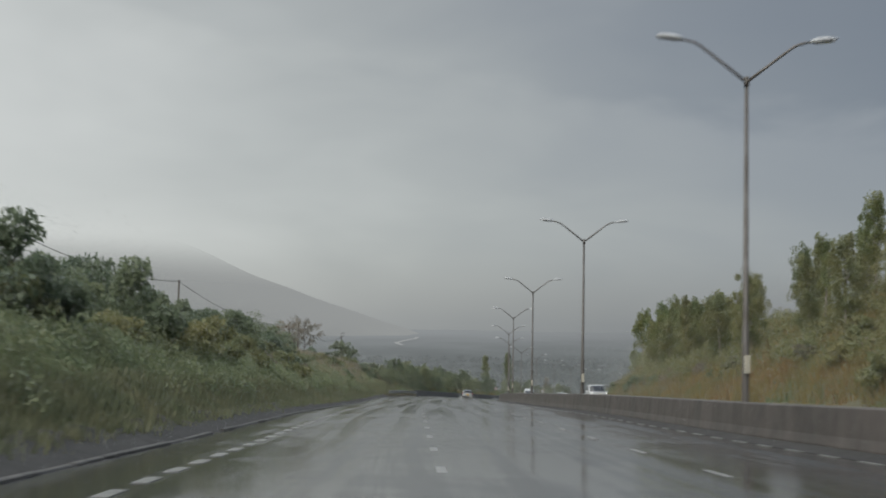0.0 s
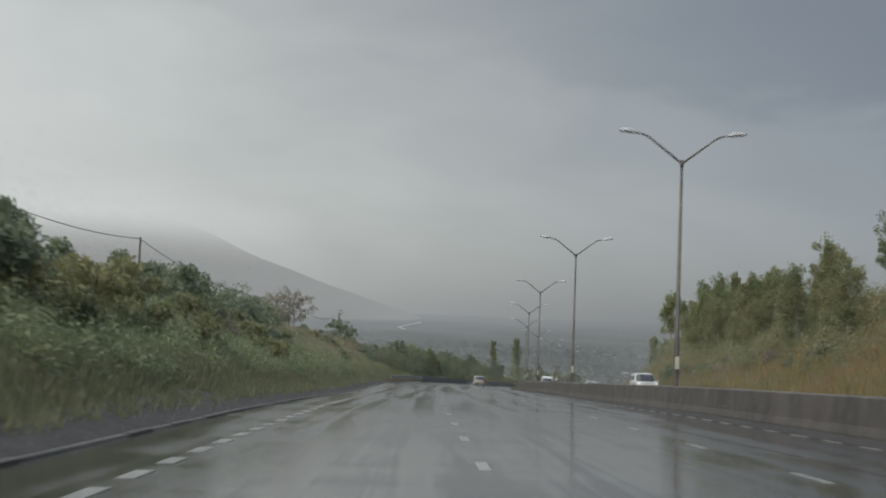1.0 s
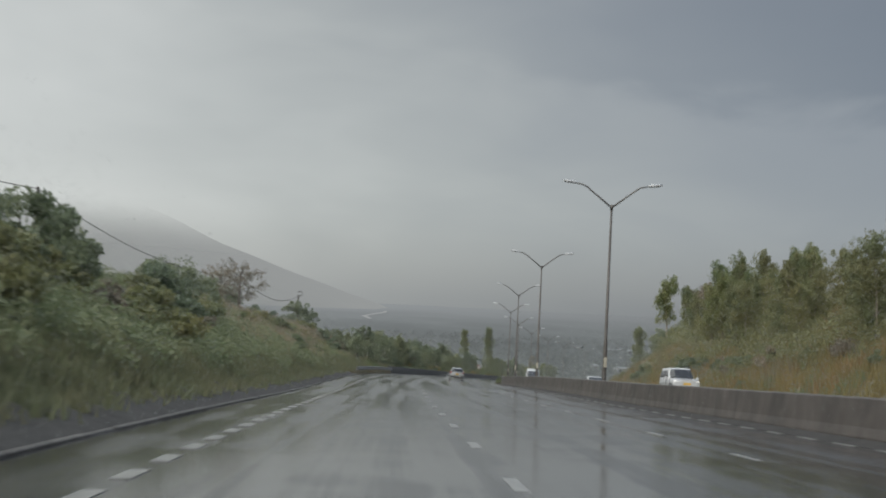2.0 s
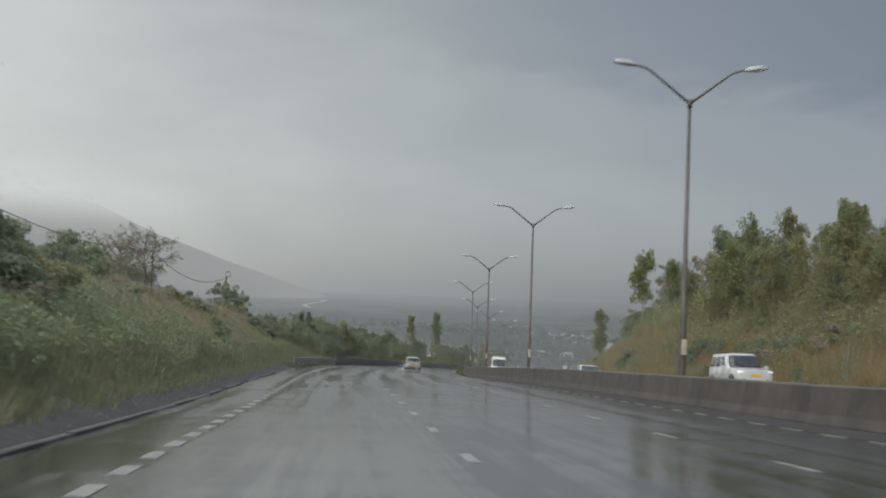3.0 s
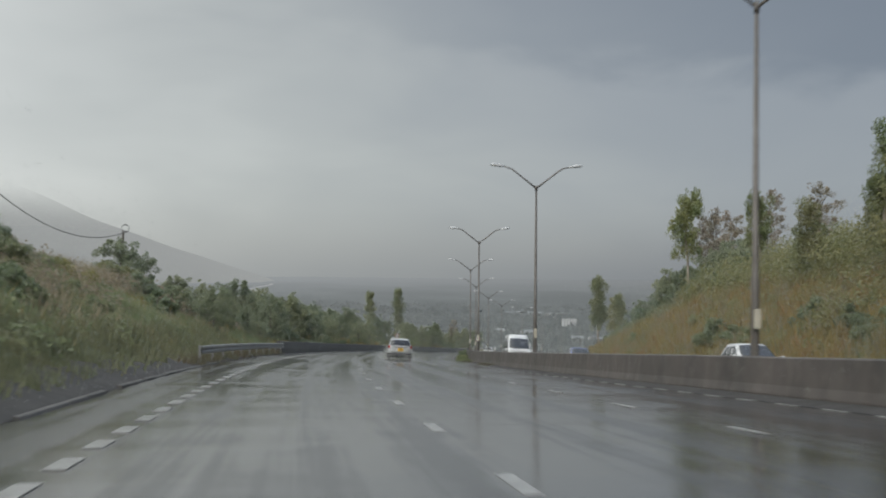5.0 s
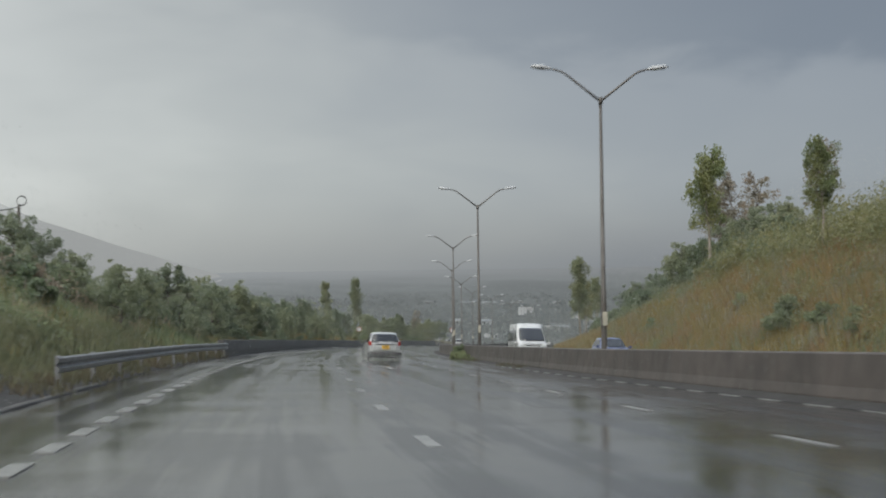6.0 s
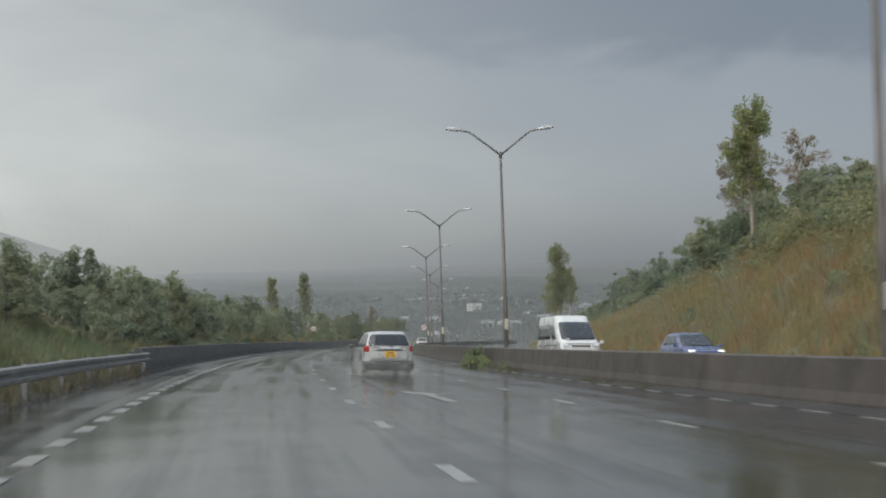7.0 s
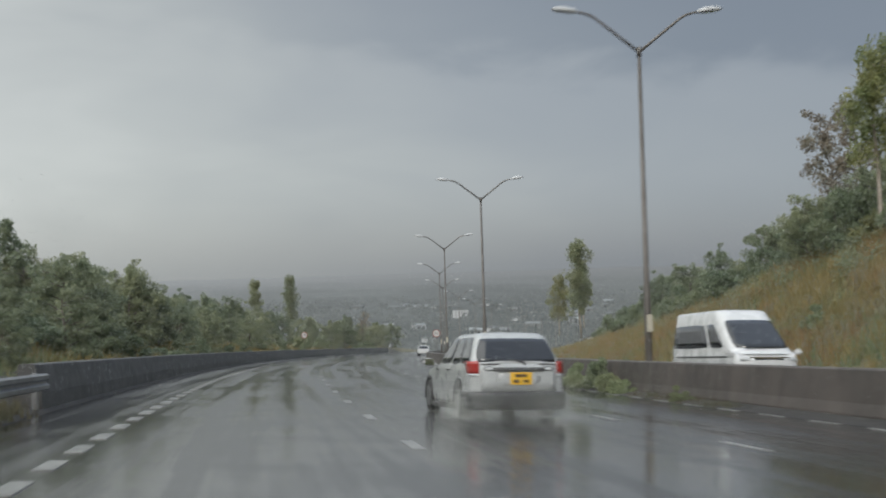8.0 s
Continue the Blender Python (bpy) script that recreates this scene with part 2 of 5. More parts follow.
CHROME = material("chrome", (0.7, 0.7, 0.7), 0.12, 1.0)
BLACK = material("black_plastic", (0.03, 0.03, 0.032), 0.45)
GREY_PLASTIC = material("dark_grey_plastic", (0.07, 0.072, 0.075), 0.5, second=(0.11, 0.11, 0.11), scale=4)
BUMPER = material("wet_dark_bumper", (0.030, 0.031, 0.034), 0.45, second=(0.040, 0.040, 0.042), scale=1.5)
BROWN_INK = material("dark_plate_ink", (0.10, 0.06, 0.02), 0.5)
PLATE = material("yellow_plate", (0.72, 0.42, 0.03), 0.4)
SIGN_RED = material("faded_sign_red", (0.26, 0.07, 0.06), 0.45)
SIGN_WHITE = material("sign_white", (0.55, 0.55, 0.54), 0.4)
ROOF_PALE = material("pale_roof", (0.195, 0.21, 0.215), 0.7, spread=0.35)
HOUSE_WALL = material("pale_house_wall", (0.24, 0.25, 0.25), 0.8, spread=0.3)
HOUSE_WHITE = material("white_house_wall", (0.44, 0.45, 0.46), 0.7)
LEAF_MID = leaf_material("grey_green_leaves", (0.205, 0.244, 0.167), (0.233, 0.259, 0.169))
# leaf colour for distant trees, greyed to imitate rain haze
LEAF_HAZED = leaf_material("haze_greyed_far_leaves", (0.196, 0.230, 0.149), (0.230, 0.247, 0.155))
# sky sheen on the far road, painted in as glow
FAR_ROAD = distance_material("far_road_sheen_glow", (0.36, 0.37, 0.37), (0.40, 0.41, 0.41), 0.02, 0.9)
# far leaves glow to stand in for the rain haze before them
LEAF_FAR = distance_material("haze_glow_woods", (0.115, 0.130, 0.128), (0.27, 0.286, 0.292), 0.01, 0.92)


def lit_lamp():
    m = bpy.data.materials.new("lit_headlamp")
    m.use_nodes = True
    b = m.node_tree.nodes["Principled BSDF"]
    b.inputs["Base Color"].default_value = (0.8, 0.8, 0.8, 1)
    b.inputs["Roughness"].default_value = 0.1
    b.inputs["Emission Color"].default_value, b.inputs["Emission Strength"].default_value = (1.0, 0.97, 0.9, 1), 0.7
    return m


SPRAY = leaf_material("fine_spray", (0.7, 0.71, 0.72), (0.75, 0.76, 0.77), 0.3)
RAIN = leaf_material("falling_rain", (0.50, 0.51, 0.52), (0.54, 0.55, 0.56), 0.3)
LAMP_LIT = lit_lamp()

# ---- the road's line: a gentle bend to the right, falling all the way. The plan is drawn in paces of 1.15 m:
# y: paces along the road, u: paces to the right of the row of lamp posts. Heights added to it are metres
PACE = 1.15

def step(v, a, b):
    f = np.clip((np.asarray(v, float) - a) / (b - a), 0, 1)
    return f * f * (3 - 2 * f)


def line_x(y):
    def inner(q):
        return ((1.28494 * q + 0.12655) * q - 3.90194) * q + 7.54859
    def slope(q):
        return (3 * 1.28494 * q + 2 * 0.12655) * q - 3.90194
    q = np.asarray(y, float) / 100
    c = np.clip(q, 0.0, 3.4)
    return inner(c) + slope(c) * (q - c) - 0.5 * step(y, 80, 130)


def line_z(y):
    """Height of the ground at the lamp posts."""
    q = np.asarray(y, float) / 100
    c = np.clip(q, -0.5, 3.6)
    return (-0.27462 * c - 5.33877) * c - 0.91082 + (-0.54924 * c - 5.33877) * (q - c)


def place(y, u):
    """World x and y, in metres, of a spot of the plan."""
    y, u = np.asarray(y, float), np.asarray(u, float)
    s = (line_x(y + 0.5) - line_x(y - 0.5))
    k = np.sqrt(1 + s * s)
    return PACE * (line_x(y) + u / k), PACE * (y - u * s / k)


def tilt(y):
    """Crossfall: the road leans left at first, then right into the bend."""
    return 0.016 - 0.056 * step(y, 80, 155)


def road_z(y, u):
    sag = np.interp(y, [0, 25, 38, 50, 62, 75, 85, 95, 106, 118, 128, 136, 150, 400],
                    [0.018, 0.016, 0.009, 0.004, 0.0045, 0.0065, 0.0035, -0.004, -0.0125, -0.0215, -0.0275, -0.0315, -0.036, -0.04])
    return PACE * (line_z(y) - 8.9 * sag + tilt(y) * (np.clip(u, -30, 12) + 8.9))


def on_road(y, u, up=0.0):
    x, yy = place(y, u)
    return Vector((float(x), float(yy), float(road_z(y, u)) + up))


def heading(y):
    """The road's direction in degrees, clockwise from north."""
    return math.degrees(math.atan(float(line_x(y + 0.5) - line_x(y - 0.5))))


LEFT_EDGE, RIGHT_EDGE = -12.05, 11.6


def lump(y, u, size, seed):
    """A smooth random height between -1 and 1."""
    return noise.noise(Vector((float(u) / size, float(y) / size, seed)))


def ground_z(y, u):
    """Height of the ground sheet: banks on both sides, then the fall to the plain."""
    base = float(road_z(y, max(min(u, RIGHT_EDGE), LEFT_EDGE - 0.3)))
    if u < LEFT_EDGE:
        d = LEFT_EDGE - u
        rise = 0.25 + np.interp(d, [0, 0.9, 1.3, 1.9, 4, 9, 16, 30, 60, 200], [-0.4, -0.35, -0.05, 0.45, 1.7, 3.6, 4.6, 5.4, 6, 4])
        rise *= float(1.0 - 0.55 * step(y, 150, 185) - 0.15 * step(y, 260, 340))
        base += PACE * rise + 0.35 * lump(y, u, 5, 1.7) * min(1, d / 3)
    elif u > RIGHT_EDGE:
        d = u - RIGHT_EDGE
        rise = np.interp(d, [0, 0.8, 4, 8.5, 13, 30, 80, 200], [0.12, 0.3, 2.6, 5.9, 7.4, 9.0, 10, 4])
        rise *= float(1.0 - 0.45 * step(y, 195, 245) - 0.35 * step(y, 245, 300))
        base += PACE * rise + 0.35 * lump(y, u, 5, 4.2) * min(1, d / 3)
    else:
        base -= 0.25
    plain = -50 + 8 * float(step(math.hypot(y, u), 1500, 4500)) + 3 * lump(y, u, 300, 9.1)
    far = max(float(step(y, 330, 700)), float(step(abs(u), 220, 700)))
    return base + (plain - base) * far


# ---- mesh helpers
def mesh_object(name, verts, faces, mat, parent=None, label="", smooth=False):
    me = bpy.data.meshes.new(name)
    me.from_pydata([tuple(map(float, v)) for v in verts], [], faces)
    me.materials.append(mat)
    if smooth:
        me.shade_smooth()
    me.update()
    ob = new(name, me)
    ob.parent = parent
    return tagged(ob, label)


def piece_mesh(name, corners, mat, parent=None, label=""):
    """Many loose pieces with k corners each, from an array (count, k, 3)."""
    count, k = corners.shape[:2]
    me = bpy.data.meshes.new(name)
    me.vertices.add(count * k)
    me.vertices.foreach_set("co", np.ascontiguousarray(corners, dtype=np.float32).ravel())
    me.loops.add(count * k)
    me.loops.foreach_set("vertex_index", np.arange(count * k, dtype=np.int32))
    me.polygons.add(count)
    me.polygons.foreach_set("loop_start", np.arange(0, count * k, k, dtype=np.int32))
    me.update(calc_edges=True)
    me.materials.append(mat)
    ob = new(name, me)
    ob.parent = parent
    return tagged(ob, label)


def part(name, bm, mat, parent, label="", smooth=False):
    me = bpy.data.meshes.new(name)
    bm.to_mesh(me)
    bm.free()
    me.materials.append(mat)
    if smooth:
        me.shade_smooth()
    ob = new(name, me)
    ob.parent = parent
    return tagged(ob, label)


def box(bm, size, m, bevel=0.0):
    made = bmesh.ops.create_cube(bm, size=1.0, matrix=m @ Matrix.Diagonal((*size, 1)))["verts"]
    if bevel:
        edges = list({e for v in made for e in v.link_edges})
        bmesh.ops.bevel(bm, geom=edges, offset=bevel, segments=2, affect="EDGES", clamp_overlap=True)


def tube(bm, points, radii, sides=8, caps=True):
    """A round bar along points, with a radius at each."""
    points = [Vector(p) for p in points]
    if not isinstance(radii, (list, tuple)):
        radii = [radii] * len(points)
    rings = []
    for k, p in enumerate(points):
        d = (points[min(k + 1, len(points) - 1)] - points[max(k - 1, 0)]).normalized()
        a = d.cross(Vector((0.0, 1.0, 0.0)) if abs(d.y) < 0.9 else Vector((1.0, 0.0, 0.0))).normalized()
        b = d.cross(a)
        rings.append([bm.verts.new(p + radii[k] * (math.cos(2 * math.pi * i / sides) * a + math.sin(2 * math.pi * i / sides) * b)) for i in range(sides)])
    for r, s in zip(rings, rings[1:]):
        for i in range(sides):
            bm.faces.new((r[i], r[(i + 1) % sides], s[(i + 1) % sides], s[i]))
    if caps:
        bm.faces.new(rings[0][::-1])
        bm.faces.new(rings[-1])


def empty(name, m, label, category, group="", kind=""):
    ob = new(name)
    ob.empty_display_size = 0.2
    ob.matrix_world = m
    return tagged(ob, label, category, group, kind)


def strip(name, ys, section, mat, label, uv=False, parent=None, smooth=False, caps=False):
    """A body swept along the road: section(y) gives (u, height over the road) pairs."""
    verts, faces, lanes = [], [], []
    for y in ys:
        for u, up in section(y):
            verts.append(on_road(y, u, up))
            lanes.append((u, y))
    w = len(section(ys[0]))
    for i in range(len(ys) - 1):
        for j in range(w - 1):
            a = i * w + j
            faces.append((a, a + 1, a + w + 1, a + w))
    if caps:
        faces += [tuple(range(w))[::-1], tuple(range(len(verts) - w, len(verts)))]
    ob = mesh_object(name, verts, faces, mat, parent, label, smooth)
    if uv:
        layer = ob.data.uv_layers.new(name="lane")
        for loop in ob.data.loops:
            layer.data[loop.index].uv = lanes[loop.vertex_index]
    return ob


# ---- ground, road, far land
def build_ground():
    ys = np.concatenate([np.arange(-60, 345, 3.0), np.geomspace(350, 5200, 60)])
    side = np.concatenate([[0.02, 0.3, 0.95], np.arange(2, 42, 2.0), np.geomspace(45, 4500, 34)])
    us = np.concatenate([LEFT_EDGE - side[::-1], [LEFT_EDGE + 0.2, -6, -0.5, 0.5, RIGHT_EDGE - 0.2], RIGHT_EDGE + side])
    verts, faces = [], []
    for y in ys:
        for u in us:
            # beyond the bend the sheet keeps to straight rows
            x, yy = place(min(y, 345), u)
            if y > 345:
                x, yy = x + PACE * (y - 345) * 0.41, yy + PACE * (y - 345)
            verts.append((x, yy, ground_z(y, u)))
    w = len(us)
    for i in range(len(ys) - 1):
        for j in range(w - 1):
            a = i * w + j
            faces.append((a, a + 1, a + w + 1, a + w))
    ob = mesh_object("ground", verts, faces, GROUND, None, "", True)
    tagged(ob, "turf and soil banks falling to a wide plain", "ground", kind="structure")


build_ground()
ROWS = np.arange(-60, 400, 2.5)
tagged(strip("road", ROWS, lambda y: [(LEFT_EDGE + 0.02, 0.0), (-7.1, 0.01), (-0.62, 0.0)], ASPHALT, "", True),
       "rain-soaked grey asphalt carriageway with wheel tracks", "road", kind="structure")
tagged(strip("road_oncoming", ROWS, lambda y: [(0.62, 0.0), (6.0, 0.01), (RIGHT_EDGE, 0.0)], ASPHALT, "", True),
       "wet asphalt carriageway behind the concrete barrier", "road", kind="structure")


def barrier_section(y, at=0.0, high=0.86):
    wob = 0.012 * lump(y, at, 6, 2.2)
    return [(at - 0.24, -0.02), (at - 0.235, 0.12), (at - 0.20, 0.30), (at - 0.15, high - 0.03 + wob), (at - 0.12, high + wob),
            (at + 0.12, high + wob), (at + 0.15, high - 0.03 + wob), (at + 0.20, 0.30), (at + 0.235, 0.12), (at + 0.24, -0.02)]


tagged(strip("median_barrier", np.arange(-60, 380, 3.0), lambda y: barrier_section(y, -0.32), CONCRETE, ""),
       "long stained concrete median barrier, wet", "barrier", kind="structure")
tagged(strip("median_dirt", np.arange(-60, 380, 0.9), lambda y: [
    (-0.98 + 0.10 * lump(y, 1, 2.0, 6.1), 0.004), (-0.80 + 0.06 * lump(y, 2, 1.3, 6.4), 0.035 + 0.025 * lump(y, 3, 0.9, 6.6)), (-0.62, 0.07 + 0.03 * lump(y, 4, 1.1, 6.9)), (-0.545, 0.09)],
    EARTH, "", smooth=True), "dark wet grit washed against the barrier", "dirt", kind="structure")


# ---- marks painted on the road
ROAD = bpy.data.objects["road"]


def dashes(name, u, first_y, last_y, gap, length, width, mat=PAINT_LINE):
    for y in np.arange(first_y, last_y, gap):
        a, b = y - length / 2, y + length / 2
        top = [on_road(q, u + w, 0.014) for q, w in ((a, -width / 2), (a, width / 2), (b, width / 2), (b, -width / 2))]
        low = [p - Vector((0, 0, 0.012)) for p in top]
        mesh_object(name, top + low, [(0, 1, 2, 3), (0, 4, 5, 1), (1, 5, 6, 2), (2, 6, 7, 3), (3, 7, 4, 0)], mat, ROAD)


dashes("edge_mark", -10.5, 3.84, 215, 1.74, 0.88, 0.18)
dashes("lane_mark", -7.12, 5.57, 240, 5.22, 1.15, 0.13)
dashes("lane_mark", -3.74, 4.86, 240, 5.22, 1.15, 0.10)
dashes("barrier_mark", -1.05, 3.4, 215, 1.74, 0.85, 0.07, THIN_PAINT)
# merge arrow, worn, pointing to the inner lanes
shape = [(149.9, -6.0), (148.7, -5.25), (148.75, -5.48), (146.0, -5.42), (146.0, -5.58), (148.85, -5.66), (148.9, -5.8)]
verts = [on_road(y, u, 0.024) for y, u in shape]
mesh_object("arrow_mark", verts + [v - Vector((0, 0, 0.02)) for v in verts],
            [tuple(range(7))] + [(k, k + 7, (k + 1) % 7 + 7, (k + 1) % 7) for k in range(7)], PAINT_LINE, ROAD, "worn white painted arrow")

# ---- kerb, concrete walls, guard rail
def toe_low(y):
    """The cut flattens where the guard rail begins."""
    return 0.45 * float(step(y, 126, 136))


KERBS = empty("kerb", Matrix(), "low wet concrete kerb stones along the shoulder", "kerb", kind="structure")


def kerb_stone(y0, y1):
    """One stone of the edge, a little uneven."""
    j = random.uniform(-0.012, 0.012)
    ring = [(LEFT_EDGE + 0.075, -0.02), (LEFT_EDGE + 0.065 + j, 0.03 + j), (LEFT_EDGE + 0.05 + j, 0.045 + j), (LEFT_EDGE - 0.03, 0.055 + j), (LEFT_EDGE - 0.05, -0.02)]
    v = [on_road(y, u, h) for y in (y0, y1) for u, h in ring]
    f = [(k, k + 1, k + 6, k + 5) for k in range(4)] + [(0, 1, 2, 3, 4), (9, 8, 7, 6, 5)]
    mesh_object("kerb_stone", v, f, KERB, KERBS)


for k in range(86):
    if random.random() > 0.04:
        kerb_stone(-4 + k * 1.6, -4 + k * 1.6 + 1.57)
tagged(strip("earth_toe", np.arange(-60, 330, 0.8), lambda y: [
    (LEFT_EDGE + 0.015, 0.004), (LEFT_EDGE - 0.10, 0.075 - 0.04 * toe_low(y)), (LEFT_EDGE - 0.32, (0.15 + 0.05 * lump(y, 1, 1.1, 2)) * (1 - 0.7 * toe_low(y))),
    (LEFT_EDGE - 0.62 + 0.08 * lump(y, 5, 1.3, 2), (0.26 + 0.14 * lump(y, 2, 1.0, 3)) * (1 - 0.75 * toe_low(y))),
    (LEFT_EDGE - 0.9 + 0.10 * lump(y, 7, 1.2, 2), (0.38 + 0.20 * lump(y, 3, 1.2, 5)) * (1 - 0.7 * toe_low(y))),
    (LEFT_EDGE - 1.3, (0.50 + 0.18 * lump(y, 4, 1.5, 7)) * (1 - 0.4 * toe_low(y))), (LEFT_EDGE - 1.8, 0.62)], EARTH, "", smooth=True),
    "dark wet cut of earth behind the kerb", "earth", kind="structure")
WALL = empty("roadside_wall", Matrix(), "dark wet concrete parapet along the outer edge of the bend", "wall", kind="structure")
for k in range(13):
    a = 164.3 + k * 12.0
    strip("wall_panel", list(np.linspace(a, a + 11.985, 9)), lambda y: [(LEFT_EDGE - 0.10, -0.05), (LEFT_EDGE - 0.13, 0.35), (LEFT_EDGE - 0.22, 0.86), (LEFT_EDGE - 0.24, 0.88),
          (LEFT_EDGE - 0.46, 0.88), (LEFT_EDGE - 0.48, 0.86), (LEFT_EDGE - 0.58, -0.05)], DARK_CONCRETE, "", parent=WALL, caps=True)


def guard_rail():
    ob = empty("guard_rail", Matrix(), "galvanised steel guard rail on short posts at the shoulder", "guard rail")
    wave = [(0.0, 0.0), (0.05, 0.03), (0.05, 0.10), (0.0, 0.14), (0.0, 0.17), (0.05, 0.21), (0.05, 0.28), (0.0, 0.31)]
    strip("rail", np.arange(129.4, 164.5, 1.0), lambda y: [(LEFT_EDGE - 0.06 + a, 0.40 + b) for a, b in wave]
          + [(LEFT_EDGE - 0.08 + a, 0.40 + b) for a, b in wave[::-1]], STEEL, "", parent=ob)
    for y in np.arange(130.0, 164.5, 3.4):
        p = on_road(y, LEFT_EDGE - 0.17)
        bm = bmesh.new()
        box(bm, (0.10, 0.14, 1.0), pose(p.x, p.y, p.z + 0.22, 0, 0, -heading(y)), 0.012)
        part("post", bm, STEEL, ob)


guard_rail()

# ---- lamp posts on the median
FORKS = [(7.25, -2.4), (6.37, 27.1), (5.79, 56.59), (5.24, 85.79), (5.21, 114.83), (5.98, 143.41), (7.31, 171.4), (10.42, 199.57),
         (14.71, 227.75), (20.15, 255.39), (26.14, 282.12)]
for k in range(11):
    a = radians(16.5 + min(k, 5) * 1.6)
    x, y = FORKS[-1]
    FORKS.append((x + 28 * math.sin(a), y + 28 * math.cos(a)))


def lamp_post():
    ob = empty("street_lamp", Matrix(), "tall grey steel lamp post with two arms behind the median barrier", "street lamp", "lamp posts along the median")
    bm = bmesh.new()
    tube(bm, [(0, 0, -0.7), (0, 0, 0.0), (0, 0, 0.9), (0, 0, 2.4), (0, 0, 2.45), (0, 0, 7.9)], [0.092, 0.092, 0.088, 0.082, 0.068, 0.043], 12)
    part("pole", bm, POLE_STEEL, ob, "", True)
    bm = bmesh.new()
    tube(bm, [(0, 0, 7.78), (0, 0, 8.0)], [0.06, 0.06], 10)
    part("collar", bm, POLE_STEEL, ob, "", True)
    bm = bmesh.new()
    box(bm, (0.12, 0.12, 0.40), pose(0, -0.14, 1.58), 0.015)
    part("junction_box", bm, WHITE_BOX, ob, "off-white painted junction box")
    for s in (-1, 1):
        bm = bmesh.new()
        tube(bm, [(0, 0, 7.88), (s * 0.50, 0, 8.27), (s * 1.02, 0, 8.67), (s * 1.16, 0, 8.75), (s * 1.30, 0, 8.79), (s * 1.5, 0, 8.83)],
             [0.036, 0.034, 0.031, 0.03, 0.028, 0.026], 8)
        part("arm", bm, POLE_STEEL, ob, "", True)
        bm = bmesh.new()
        made = bmesh.ops.create_uvsphere(bm, u_segments=14, v_segments=8, radius=1.0)["verts"]
        for v in made:
            if v.co.z < -0.2:
                v.co.z = -0.2
        bmesh.ops.transform(bm, matrix=pose(s * 1.73, 0, 8.85, 0, -s * 7, 0) @ Matrix.Diagonal((0.33, 0.13, 0.10, 1)), verts=made)
        head = part("lamp_head", bm, LAMP_SHELL, ob, "pale grey lantern", True)
        bm = bmesh.new()
        box(bm, (0.40, 0.17, 0.025), pose(s * 1.76, 0, 8.825, 0, -s * 7, 0), 0.008)
        part("lens", bm, GLASS_PALE, head, "clear lantern glass")
    return ob


first = lamp_post()
for k, (x, y) in enumerate(FORKS):
    dx = FORKS[min(k + 1, len(FORKS) - 1)][0] - FORKS[max(k - 1, 0)][0]
    dy = FORKS[min(k + 1, len(FORKS) - 1)][1] - FORKS[max(k - 1, 0)][1]
    m = pose(PACE * x, PACE * y, PACE * float(line_z(y)), 0, 0, -math.degrees(math.atan2(dx, dy))) @ Matrix.Scale(PACE, 4)
    if k:
        copy_thing(first, m)
    else:
        top = m
first.matrix_world = top


# ---- vehicles. A car faces +y; its origin lies on the road between the wheels
def car_wheel(parent, x, y, r, w, lift=0.0):
    bm = bmesh.new()
    s = 1 if x > 0 else -1
    z = r + lift
    tube(bm, [(x - s * w, y, z), (x - s * w * 0.9, y, z), (x - s * w * 0.1, y, z), (x, y, z)], [r * 0.9, r, r, r * 0.93], 24)
    wheel = part("tyre", bm, RUBBER, parent, "black wet tyre", True)
    bm = bmesh.new()
    tube(bm, [(x - s * 0.02, y, z), (x + s * 0.006, y, z), (x + s * 0.012, y, z)], [r * 0.62, r * 0.62, r * 0.5], 18)
    part("rim", bm, STEEL, wheel, "grey wheel rim")


def shell(rows, arches=(), r=0.3):
    """A car's lower body, lofted along its length: rows of y, underside, belt line, half width."""
    bm = bmesh.new()
    rings = []
    for y, z0, z1, w in rows:
        h = z1 - z0
        half = [(w * 0.55, z0), (w * 0.90, z0 + 0.02), (w * 0.985, z0 + h * 0.2), (w * 1.005, z0 + h * 0.42), (w * 1.0, z0 + h * 0.62), (w * 0.975, z0 + h * 0.84), (w * 0.945, z1 - 0.02), (w * 0.88, z1), (w * 0.4, z1 + 0.025)]
        ring = half + [(-a, b) for a, b in half[::-1]]
        rings.append([bm.verts.new((a, y, b)) for a, b in ring])
    n = len(rings[0])
    for q, s in zip(rings, rings[1:]):
        for k in range(n):
            bm.faces.new((q[k], q[(k + 1) % n], s[(k + 1) % n], s[k]))
    bm.faces.new(rings[0])
    bm.faces.new(rings[-1][::-1])
    bmesh.ops.recalc_face_normals(bm, faces=bm.faces[:])
    for e in bm.edges:
        e.smooth = len(e.link_faces) < 2 or e.calc_face_angle(0) < radians(38)
    return bm


def rounded_rows(rows, tail=0.32, nose=0.5):
    """Adds the rounded plan of tail and nose to a lower body given by its main rows."""
    out = []
    y, z0, z1, w = rows[0]
    for share in (0.55, 0.7, 0.82, 0.91, 0.97):
        back = tail * (1 - (1 - share ** 4) ** 0.25)
        out.append((y + back, z0, z1, w * share))
    out += rows[1:-1]
    y, z0, z1, w = rows[-1]
    for share in (0.97, 0.91, 0.82, 0.7, 0.5):
        back = nose * (1 - (1 - share ** 4) ** 0.25)
        out.append((y - back, z0, z1 - 0.05 * (1 - share), w * share))
    return out


